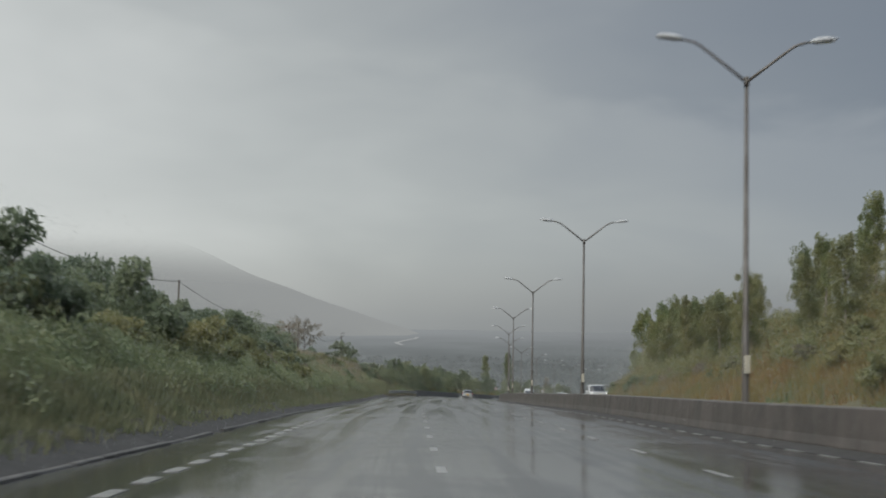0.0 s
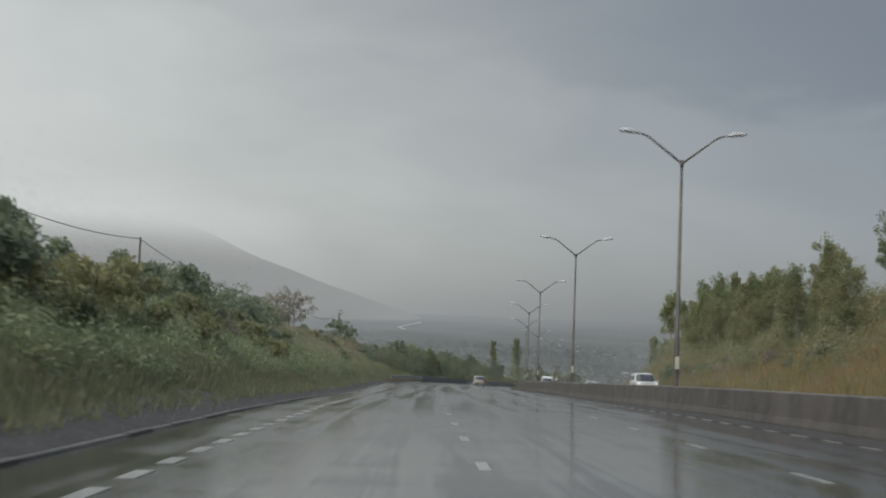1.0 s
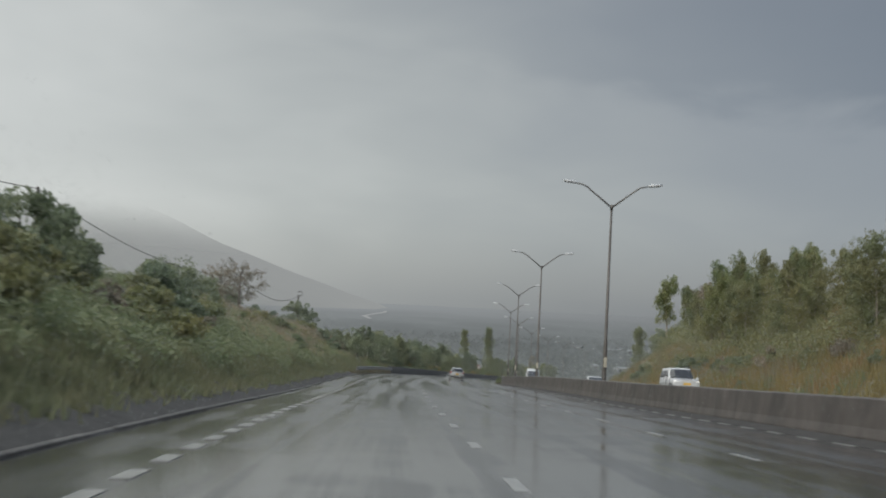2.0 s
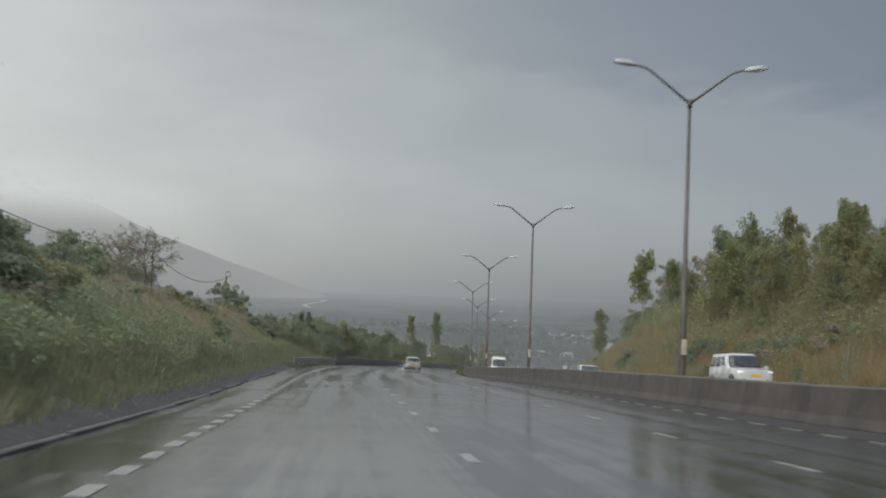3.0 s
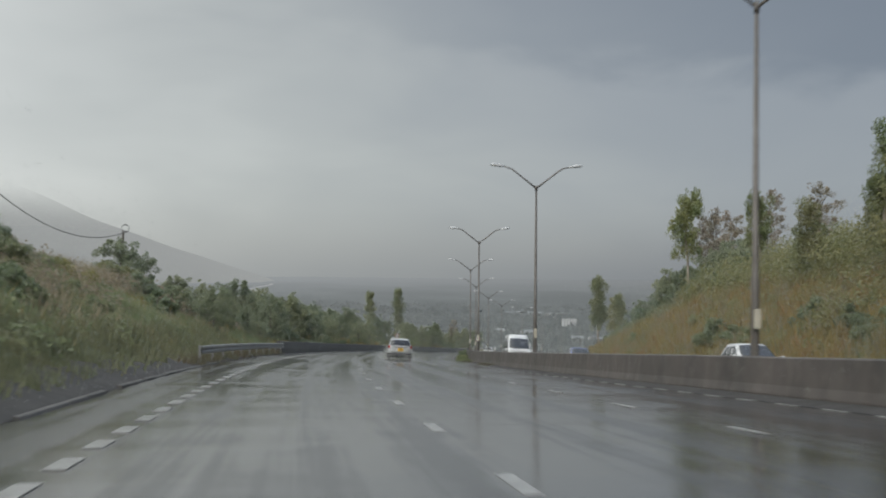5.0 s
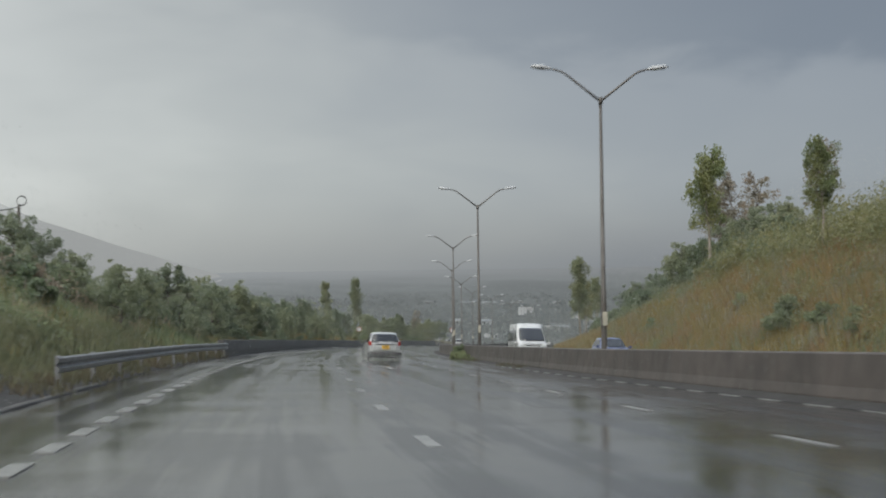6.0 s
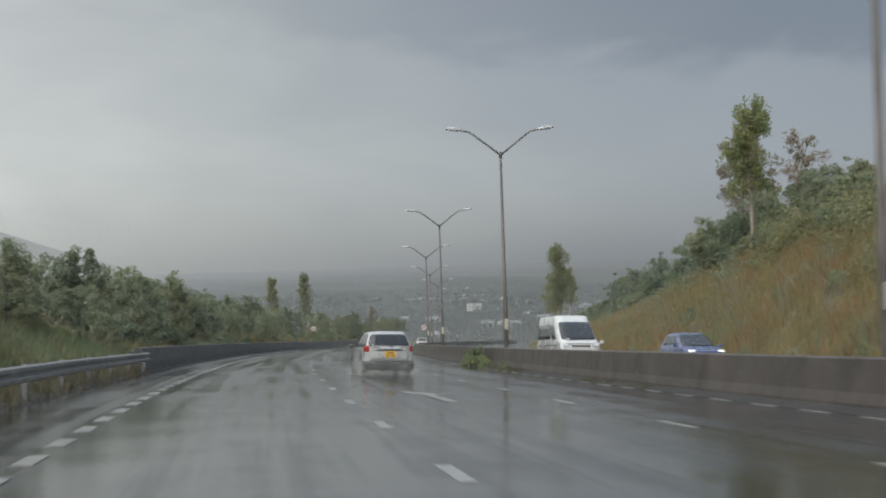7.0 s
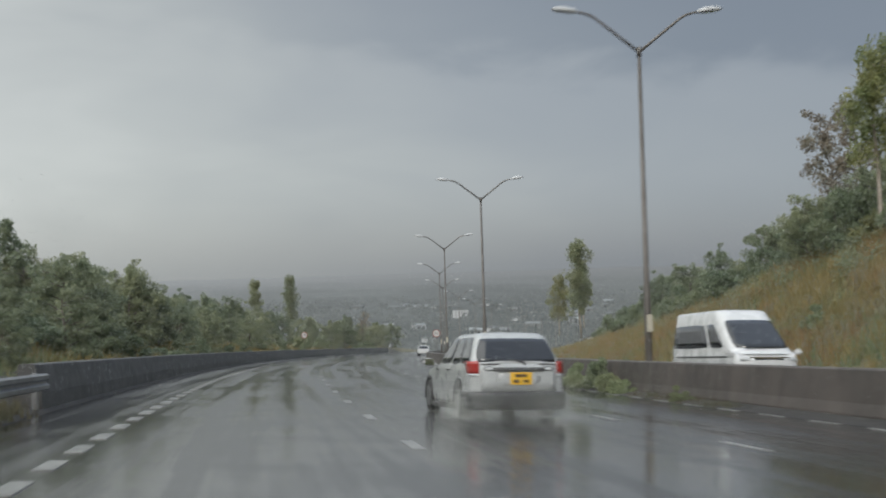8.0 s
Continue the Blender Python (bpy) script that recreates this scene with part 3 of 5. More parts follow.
class Cabin:
    """The glazed upper body: plan sections that shrink from the belt line to the roof."""
    def __init__(self, y0, y1, y2, y3, zb, zr, wb, wr, tail=0.30, nose=0.85, edge=0.09):
        self.y0, self.y1, self.y2, self.y3, self.zb, self.zr, self.wb, self.wr = y0, y1, y2, y3, zb, zr, wb, wr
        self.tail, self.nose, self.edge = tail, nose, edge

    def ends(self, z):
        t = (z - self.zb) / (self.zr - self.zb)
        k = max(t, 0.0) ** 1.25
        return self.y0 + (self.y1 - self.y0) * (0.45 * t + 0.55 * k), self.y3 + (self.y2 - self.y3) * t, self.wb + (self.wr - self.wb) * (0.5 * t + 0.5 * k)

    def section(self, z, inset=0.0, n=18):
        a, b, w = self.ends(min(z, self.zr))
        a, b, w = a + inset, b - inset, w - inset
        tail, nose = self.tail, self.nose
        ring = []
        for end, semi, sign in ((b, nose, 1), (a, tail, -1)):
            for k in range(2 * n + 1):
                q = math.pi * k / (2 * n)
                x, s = math.cos(q), math.sin(q)
                ring.append((sign * w * math.copysign(abs(x) ** 0.5, x), end - sign * semi * (1 - abs(s) ** 0.5), z))
        return ring

    def side(self, sign, share, z):
        a, b, w = self.ends(z)
        y = a + (b - a) * share
        q = max((a + self.tail - y) / self.tail, (y - b + self.nose) / self.nose, 0.0)
        return Vector((sign * w * (1 - min(q, 0.999) ** 4) ** 0.25, y, z))

    def end(self, rear, share, z):
        a, b, w = self.ends(z)
        drop = 1 - (1 - abs(share) ** 4) ** 0.25
        return Vector((share * w, a + self.tail * drop if rear else b - self.nose * drop, z))

    def mesh(self):
        bm = bmesh.new()
        levels = [(self.zb + (self.zr - self.edge - self.zb) * k / 5, 0.0) for k in range(6)]
        for k in range(1, 5):
            q = math.pi / 2 * k / 4
            levels.append((self.zr - self.edge * (1 - math.sin(q)), self.edge * (1 - math.cos(q))))
        levels += [(self.zr + 0.012, self.edge + 0.14), (self.zr + 0.022, self.edge + 0.32)]
        rings = [[bm.verts.new(p) for p in self.section(z, i)] for z, i in levels]
        m = len(rings[0])
        for q, s in zip(rings, rings[1:]):
            for k in range(m):
                bm.faces.new((q[k], q[(k + 1) % m], s[(k + 1) % m], s[k]))
        bm.faces.new(rings[-1])
        bm.faces.new(rings[0][::-1])
        bmesh.ops.remove_doubles(bm, verts=bm.verts[:], dist=0.0005)
        bmesh.ops.recalc_face_normals(bm, faces=bm.faces[:])
        for e in bm.edges:
            e.smooth = len(e.link_faces) < 2 or e.calc_face_angle(0) < radians(40)
        for f in bm.faces:
            f.smooth = True
        return bm


def skin(name, f, quad, mat, parent, out=0.006, label="", n=10, m=6, depth=0.02, rounded=0.12):
    """A slab with rounded corners that follows the surface f(a, b); quad: its corners in a, b, bottom left first, seen from outside."""
    def spot(i, j):
        # squircle: pull the corners in a little
        c, d = 2 * i - 1, 2 * j - 1
        c, d = c * (1 - rounded * abs(c * d) ** 3), d * (1 - rounded * abs(c * d) ** 3)
        i, j = (c + 1) / 2, (d + 1) / 2
        return [(quad[0][k] * (1 - i) + quad[1][k] * i) * (1 - j) + (quad[3][k] * (1 - i) + quad[2][k] * i) * j for k in (0, 1)]
    e = 0.004
    top, low = [], []
    for j in range(m + 1):
        for i in range(n + 1):
            i0, j0 = min(i / n, 1 - e), min(j / m, 1 - e)
            p = f(*spot(i / n, j / m))
            base = f(*spot(i0, j0))
            nrm = (f(*spot(i0 + e, j0)) - base).cross(f(*spot(i0, j0 + e)) - base)
            nrm = nrm.normalized() if nrm.length > 1e-9 else Vector((0, 0, 1))
            top.append(p + nrm * out)
            low.append(p + nrm * (out - depth))
    faces = [(j * (n + 1) + i, j * (n + 1) + i + 1, (j + 1) * (n + 1) + i + 1, (j + 1) * (n + 1) + i) for j in range(m) for i in range(n)]
    rim = [i for i in range(n)] + [j * (n + 1) + n for j in range(m)] + [m * (n + 1) + n - i for i in range(n)] + [(m - j) * (n + 1) for j in range(m)]
    s = len(top)
    faces += [(rim[(k + 1) % len(rim)], rim[k], rim[k] + s, rim[(k + 1) % len(rim)] + s) for k in range(len(rim))]
    ob = mesh_object(name, top + low, faces, mat, parent, label)
    for k in range(n * m):
        ob.data.polygons[k].use_smooth = True
    return ob


def mirror_pod(parent, x, y, z, mat):
    s = 1 if x > 0 else -1
    bm = bmesh.new()
    box(bm, (0.21, 0.10, 0.145), pose(x + s * 0.15, y, z, 0, 0, s * 12), 0.045)
    box(bm, (0.10, 0.05, 0.05), pose(x + s * 0.03, y + 0.03, z - 0.05), 0.015)
    pod = part("wing_mirror", bm, mat, parent)
    bm = bmesh.new()
    box(bm, (0.165, 0.012, 0.105), pose(x + s * 0.14, y - 0.052, z, 0, 0, s * 12), 0.004)
    part("mirror_glass", bm, CHROME, pod)


def vehicle(name, label, category, paint, lower, cab, wheels, r, side_panes, face=None, rails=False, glass=(0.14, 0.80), front_glass=(0.05, 0.88), rear_glass=(0.06, 0.86), plate=True, rear_wide=0.86, lit=True, lift=0.0):
    """A road vehicle; side_panes: shares of the side taken by each window."""
    ob = empty(name, Matrix(), label, category)
    part("body", shell(rounded_rows(lower)), paint, ob)
    c = Cabin(*cab)
    part("roof", c.mesh(), paint, ob)
    zb, zr = cab[4], cab[5]

    def level(share):
        return zb + (zr - zb) * share
    skin("rear_window", lambda a, b: c.end(True, a, b), [(-rear_wide, level(rear_glass[0])), (rear_wide, level(rear_glass[0])), (rear_wide, level(rear_glass[1])), (-rear_wide, level(rear_glass[1]))],
         GLASS, ob, 0.010, "dark rear window", n=20, rounded=0.05)
    skin("windscreen", lambda a, b: c.end(False, a, b), [(0.88, level(front_glass[0])), (-0.88, level(front_glass[0])), (-0.88, level(front_glass[1])), (0.88, level(front_glass[1]))],
         GLASS, ob, 0.010, n=20, rounded=0.05)
    for s in (1, -1):
        for low0, low1, top0, top1 in side_panes:
            quad = [(low0, level(glass[0])), (low1, level(glass[0])), (top1, level(glass[1])), (top0, level(glass[1]))]
            if s < 0:
                quad = [quad[1], quad[0], quad[3], quad[2]]
            skin("side_window", lambda a, b: c.side(s, a, b), quad, GLASS, ob, n=6, m=4, rounded=0.06)
    w = max(row[3] for row in lower)
    for y in wheels:
        for s in (-1, 1):
            car_wheel(ob, s * (w + 0.004), y, r, 0.2, lift)
            bm = bmesh.new()
            arc = [(s * (w - 0.03), y + (r + 0.055) * math.cos(a), lift + r + (r + 0.055) * math.sin(a)) for a in np.linspace(-0.15, math.pi + 0.15, 15)]
            tube(bm, arc, 0.045, 8)
            part("wheel_arch", bm, BLACK, ob, "dark wheel arch", True)
    for s in (-1, 1):
        mirror_pod(ob, s * w * 0.95, cab[3] - 0.30, cab[4] + 0.06, paint)
    if face:
        # front: lamps, grille, bumper slot
        y, zlamp, zgrille = face
        for s in (-1, 1):
            bm = bmesh.new()
            box(bm, (0.30, 0.16, 0.11), pose(s * (w - 0.25), y - 0.07, zlamp, 0, 0, -s * 16), 0.04)
            part("headlight", bm, LAMP_LIT if lit else GLASS_PALE, ob, "lit headlight" if lit else "clear headlight")
        bm = bmesh.new()
        box(bm, (w * 0.9, 0.06, 0.09), pose(0, y, zgrille), 0.02)
        part("grille", bm, BLACK, ob, "dark grille")
        bm = bmesh.new()
        box(bm, (w * 1.3, 0.06, 0.14), pose(0, y - 0.01, zgrille - 0.28), 0.03)
        part("bumper", bm, BLACK, ob, "dark lower bumper slot")
        if plate:
            bm = bmesh.new()
            box(bm, (0.44, 0.02, 0.12), pose(0, y + 0.035, zgrille - 0.13), 0.004)
            part("number_plate", bm, PLATE, ob, "plain yellow plate")
    if rails:
        for s in (-1, 1):
            bm = bmesh.new()
            x = s * (cab[7] - 0.13)
            tube(bm, [(x, cab[1] + 0.25, cab[5]), (x, cab[1] + 0.3, cab[5] + 0.06), (x, cab[2] - 0.3, cab[5] + 0.06), (x, cab[2] - 0.25, cab[5])], 0.018, 6)
            part("roof_rail", bm, BLACK, ob)
    return ob


def park(ob, y, u, turned=0.0, up=0.0):
    p = on_road(y, u, 0.012 + up)
    slope = math.degrees(math.atan(float(road_z(y + 1, u) - road_z(y - 1, u)) / 2))
    lean = -math.degrees(math.atan(float(tilt(y))))
    base = pose(p.x, p.y, p.z, 0, 0, -heading(y)) @ pose(0, 0, 0, slope, lean, 0)
    ob.matrix_world = base @ pose(0, 0, 0, 0, 0, turned)
    return ob


def estate_car():
    """The white estate car that drives ahead."""
    lower = [(-2.17, 0.24, 0.985, 0.80), (-1.75, 0.19, 0.985, 0.81), (-1.4, 0.19, 0.98, 0.81), (0.0, 0.18, 0.96, 0.815), (0.9, 0.18, 0.93, 0.81),
             (1.5, 0.20, 0.86, 0.80), (2.14, 0.28, 0.72, 0.77)]
    cab = (-2.12, -1.72, 0.15, 1.05, 0.935, 1.475, 0.76, 0.585)
    ob = vehicle("car", "white estate car with a yellow number plate on the wet road", "car", PAINT_SILVER, lower, cab, (-1.28, 1.25), 0.29,
                 ((0.075, 0.300, 0.10, 0.300), (0.312, 0.535, 0.312, 0.56), (0.552, 0.87, 0.578, 0.80)), glass=(0.05, 0.86), rear_glass=(0.09, 0.82), rear_wide=0.92, lift=0.075)
    tail, w = 0.32, 0.80

    def back(x, z):
        """The rear surface below the belt line."""
        return Vector((x, -2.17 + tail * (1 - (1 - min(abs(x) / w, 0.999) ** 4) ** 0.25) + 0.05 * max(z - 0.80, 0) - 0.02 * max(0.80 - z, 0), z))

    def rear(name, x0, x1, z0, z1, mat, parent, out, label="", rounded=0.1, n=8, m=3, slant=0.0):
        return skin(name, back, [(x0 + slant, z0), (x1 - slant, z0), (x1, z1), (x0, z1)], mat, parent, out, label, n, m, 0.03, rounded)
    gate = rear("tailgate", -0.64, 0.64, 0.515, 0.965, PAINT_SILVER, ob, 0.012, rounded=0.02, n=14)
    for s in (-1, 1):
        # lamp round the corner: a share of it on the tail, the rest on the flank
        def corner(a, b):
            if a < 0.45:
                return back(s * (0.655 + 0.14 * a / 0.45), b)
            return Vector((s * (0.80 + 0.008 * (a - 0.45)), back(0.795, b).y + 0.30 * (a - 0.45), b))
        quad = [(0.0, 0.80), (0.70, 0.81), (0.92, 1.0), (0.0, 1.01)]
        tail_light = skin("tail_light", corner, quad if s > 0 else [quad[1], quad[0], quad[3], quad[2]], RED_GLASS, ob, 0.016, "red tail light", 10, 4, 0.04, 0.05)
        amber = [(0.02, 0.765), (0.55, 0.775), (0.66, 0.803), (0.02, 0.80)]
        skin("indicator", corner, amber if s > 0 else [amber[1], amber[0], amber[3], amber[2]], GLASS_PALE, tail_light, 0.014, "clear lower segment", 8, 2, 0.03, 0.05)
        rear("lamp_bezel", s * 0.50 - 0.085, s * 0.50 + 0.085, 0.845, 0.92, GREY_PLASTIC, ob, 0.016, "dark bezel", 0.2)
        rear("reversing_light", s * 0.50 - 0.062, s * 0.50 + 0.062, 0.86, 0.905, GLASS_PALE, ob, 0.022, "clear oval lamp", 0.3)
        rear("trim_strip", s * 0.475 - 0.155, s * 0.475 + 0.155, 0.945, 0.968, BLACK, ob, 0.016, "dark trim under the glass", 0.1, m=2)
    rear("handle", -0.43, 0.43, 0.845, 0.905, GREY_PLASTIC, gate, 0.045, "dark grey handle bar", 0.05, slant=-0.0)
    rear("plate_recess", -0.36, 0.36, 0.60, 0.84, PAINT_SILVER, gate, 0.016, "", 0.15)
    bm = bmesh.new()
    y = -2.17
    box(bm, (0.36, 0.012, 0.20), pose(0.03, y - 0.030, 0.725), 0.003)
    plate = part("number_plate", bm, PLATE, gate, "yellow number plate")
    for dx, dz, wide in ((0.0, 0.045, 0.20), (-0.08, -0.045, 0.10), (0.085, -0.045, 0.10)):
        bm = bmesh.new()
        box(bm, (wide, 0.004, 0.05), pose(0.03 + dx, y - 0.038, 0.725 + dz))
        part("writing", bm, BROWN_INK, plate, "dark bar")
    bm = bmesh.new()
    tube(bm, [(0.10, -2.165, 0.95), (0.07, -2.165, 0.995), (-0.06, -2.15, 1.015), (-0.40, -2.12, 1.02)], [0.028, 0.02, 0.012, 0.009], 8)
    part("wiper", bm, BLACK, ob, "black rear wiper")
    # bumper: smooth dark skirt round the tail
    bm = bmesh.new()
    rings = []
    for z, out in ((0.215, -0.02), (0.23, 0.012), (0.30, 0.035), (0.40, 0.045), (0.475, 0.05), (0.505, 0.035), (0.515, 0.0)):
        ring = []
        for k in range(33):
            x = -1 + 2 * k / 32
            x = math.copysign(1 - (1 - abs(x)) ** 1.6, x)
            p = back(x * w * 0.9985, 0.5)
            ring.append(bm.verts.new((p.x * (1 + out / w), p.y - out, z)))
        ends = [ring[0].co.copy(), ring[-1].co.copy()]
        ring.insert(0, bm.verts.new((ends[0].x, -1.60, z + 0.01)))
        ring.append(bm.verts.new((ends[1].x, -1.60, z + 0.01)))
        rings.append(ring)
    for q, s in zip(rings, rings[1:]):
        for k in range(len(q) - 1):
            bm.faces.new((q[k], q[k + 1], s[k + 1], s[k])).smooth = True
    part("bumper", bm, BUMPER, ob, "dark grey lower bumper")
    bm = bmesh.new()
    tube(bm, [(0.45, -1.9, 0.24), (0.45, -2.18, 0.24)], 0.026, 10)
    part("exhaust", bm, STEEL, ob)
    bm = bmesh.new()
    tube(bm, [(0, -1.50, 1.48), (0, -1.57, 1.55)], [0.014, 0.007], 6)
    part("aerial", bm, BLACK, ob)
    for s in (-1, 1):
        for yy in (-0.05, 0.85):
            bm = bmesh.new()
            box(bm, (0.03, 0.17, 0.035), pose(s * 0.807, yy - 0.35, 0.86), 0.01)
            part("door_handle", bm, BLACK, ob)
        bm = bmesh.new()
        box(bm, (0.03, 1.9, 0.11), pose(s * 0.80, -0.02, 0.245), 0.012)
        part("sill", bm, BUMPER, ob, "dark grey sill")
    return ob


park(estate_car(), 162.9, -5.22, 3.5, -0.075)


def minibus():
    lower = [(-3.02, 0.34, 1.20, 0.885), (-2.5, 0.30, 1.22, 0.90), (-1.1, 0.28, 1.22, 0.90), (1.35, 0.28, 1.20, 0.90), (2.0, 0.30, 1.14, 0.89), (2.35, 0.32, 1.02, 0.88), (2.66, 0.40, 0.84, 0.86)]
    cab = (-2.98, -2.82, 0.85, 2.46, 1.0, 2.24, 0.885, 0.75)
    ob = vehicle("minibus", "white high-roofed minibus coming the other way", "minibus", PAINT_WHITE, lower, cab, (-1.55, 1.62), 0.34,
                 ((0.035, 0.64, 0.035, 0.65), (0.67, 0.87, 0.69, 0.83)), (2.62, 0.86, 0.86), glass=(0.14, 0.68), front_glass=(0.12, 0.76), plate=False, lit=False)
    bm = bmesh.new()
    box(bm, (1.10, 0.05, 0.03), pose(0, 2.635, 0.90), 0.01)
    part("chrome_strip", bm, CHROME, ob, "chrome strip over the grille")
    bm = bmesh.new()
    box(bm, (1.0, 0.03, 0.03), pose(0.05, 2.30, 1.17, 0, 2, 0), 0.01)
    part("wiper", bm, BLACK, ob, "black wiper at the foot of the windscreen")
    for s in (-1, 1):
        bm = bmesh.new()
        box(bm, (0.012, 4.2, 0.05), pose(s * 0.903, -0.25, 0.92), 0.004)
        part("side_moulding", bm, GREY_PLASTIC, ob, "grey side moulding")
    return ob


park(minibus(), 173.2, 2.82, 180)


def off_roader():
    lower = [(-2.1, 0.46, 1.08, 0.84), (-1.8, 0.42, 1.10, 0.85), (-0.8, 0.40, 1.12, 0.86), (0.6, 0.40, 1.10, 0.86), (1.2, 0.42, 1.07, 0.85), (2.1, 0.48, 0.98, 0.83)]
    cab = (-2.06, -1.92, 0.30, 0.90, 1.06, 1.72, 0.82, 0.68)
    return vehicle("off_roader", "white off-road car with roof rails coming the other way", "car", PAINT_WHITE, lower, cab, (-1.3, 1.35), 0.36,
                   ((0.08, 0.32, 0.09, 0.32), (0.36, 0.60, 0.36, 0.61), (0.64, 0.84, 0.65, 0.82)), (2.06, 0.90, 0.88), True)


park(off_roader(), 100.6, 6.6, 180)


def hatchback(name, label, paint):
    lower = [(-2.0, 0.34, 0.95, 0.82), (-1.6, 0.28, 0.97, 0.85), (-0.8, 0.24, 0.96, 0.86), (0.6, 0.24, 0.92, 0.86), (1.2, 0.25, 0.86, 0.85), (2.03, 0.32, 0.70, 0.81)]
    cab = (-1.92, -1.20, 0.10, 1.16, 0.87, 1.46, 0.81, 0.62)
    return vehicle(name, label, "car", paint, lower, cab, (-1.25, 1.25), 0.31, ((0.12, 0.34, 0.18, 0.34), (0.38, 0.58, 0.38, 0.60), (0.62, 0.84, 0.64, 0.80)), (1.98, 0.70, 0.66))


park(hatchback("car", "white hatchback with lit headlights coming the other way", PAINT_WHITE), 131.8, 6.3, 180)
park(hatchback("car", "dusty blue hatchback coming the other way", PAINT_BLUE), 169.6, 6.6, 180)
park(hatchback("car", "small white car far down the wet road", PAINT_WHITE), 290.0, -2.8)


# ---- road signs
def speed_sign(y, u, top):
    p = on_road(y, u)
    ob = empty("speed_sign", pose(p.x, p.y, p.z, 0, 0, -heading(y)), "round white speed limit sign with red rim on a post", "road sign", "speed limit signs")
    bm = bmesh.new()
    tube(bm, [(0, 0.03, -0.5), (0, 0.03, top + 0.25)], 0.035, 8)
    part("post", bm, POLE_STEEL, ob)
    bm = bmesh.new()
    tube(bm, [(0, 0.0, top), (0, -0.02, top)], 0.36, 32)
    disc = part("face", bm, SIGN_RED, ob, "red rim")
    bm = bmesh.new()
    tube(bm, [(0, -0.021, top), (0, -0.026, top)], 0.29, 32)
    part("field", bm, SIGN_WHITE, disc, "white field")
    text = bpy.data.curves.new("number", "FONT")
    text.body, text.size, text.align_x, text.align_y, text.extrude = "80", 0.36, "CENTER", "CENTER", 0.002
    carrier = new("number", text)
    me = bpy.data.meshes.new_from_object(carrier.evaluated_get(bpy.context.evaluated_depsgraph_get()))
    bpy.data.objects.remove(carrier)
    me.materials.append(BLACK)
    number = new("number", me)
    number.parent = disc
    number.matrix_local = pose(0, -0.030, top, 90, 0, 0)


speed_sign(262, -12.75, 2.5)
speed_sign(242, 0.35, 2.6)


# ---- utility poles and their slack cable
def utility_pole(x, y, top, foot, coil=False):
    x, y, top, foot = (PACE * v for v in (x, y, top, foot))
    ob = empty("utility_pole", pose(x, y, foot), "weathered timber utility pole on the bank", "utility pole", "utility poles on the bank")
    bm = bmesh.new()
    h = top - foot
    tube(bm, [(0, 0, -0.4), (0.02, 0, h * 0.5), (0.03, 0, h)], [0.12, 0.105, 0.09], 10)
    part("pole", bm, WOOD_POLE, ob, "", True)
    bm = bmesh.new()
    box(bm, (0.10, 0.34, 0.09), pose(0.03, 0, h - 0.12, 0, 0, 0), 0.01)
    part("bracket", bm, POLE_STEEL, ob)
    if coil:
        for k in range(3):
            bm = bmesh.new()
            ring = [(0.22 + 0.30 * math.cos(a), -0.02 - 0.03 * k, h + 0.28 + (0.33 - 0.03 * k) * math.sin(a)) for a in np.linspace(0, 2 * math.pi, 22)]
            tube(bm, ring, 0.016, 5, False)
            part("cable_coil", bm, CABLE, ob, "spare cable wound in a loop")


def cable(a, b, sag):
    a, b = PACE * Vector(a), PACE * Vector(b)
    pts = [a.lerp(b, f) - Vector((0, 0, sag * 4 * f * (1 - f))) for f in np.linspace(0, 1, 25)]
    ob = empty("cable", Matrix(), "slack black cable hung between timber poles", "cable", "cables between the poles")
    bm = bmesh.new()
    tube(bm, pts, 0.03, 6)
    part("wire", bm, CABLE, ob)


UP = [(-24.0, 104.0, 3.2, -4.6), (-20.2, 154.0, -0.4, -5.4), (-17.2, 179.8, -2.3, -8.2)]
for k, p in enumerate(UP):
    utility_pole(*p, coil=k == 2)
cable((-26.5, 60.0, 6.5), (-24.0, 104.0, 3.1), 1.4)
cable((-24.0, 104.0, 3.1), (-20.2, 154.0, -0.5), 1.6)
cable((-20.2, 154.0, -0.5), (-17.2, 179.8, -2.4), 1.5)


# ---- planting
def leaf_blades(rng, centres, radii, counts, size, droop=0.0, wide=0.5):
    """Pointed leaves scattered through lumps, thicker towards the outside."""
    out = []
    for c, r, k in zip(centres, radii, counts):
        d = rng.normal(size=(k, 3))
        d /= np.linalg.norm(d, axis=1)[:, None]
        p = np.array(c) + d * np.array(r) * rng.uniform(0.1, 1.0, (k, 1)) ** 0.45
        a = rng.normal(size=(k, 3))
        a[:, 2] -= droop
        a /= np.linalg.norm(a, axis=1)[:, None]
        b = np.cross(a, rng.normal(size=(k, 3)))
        b /= np.linalg.norm(b, axis=1)[:, None]
        s = rng.uniform(0.55, 1.45, (k, 1)) * size
        out.append(np.stack([p - a * s - b * s * wide, p - a * s * 0.6 + b * s * wide, p + a * s], axis=1))
    return np.concatenate(out)


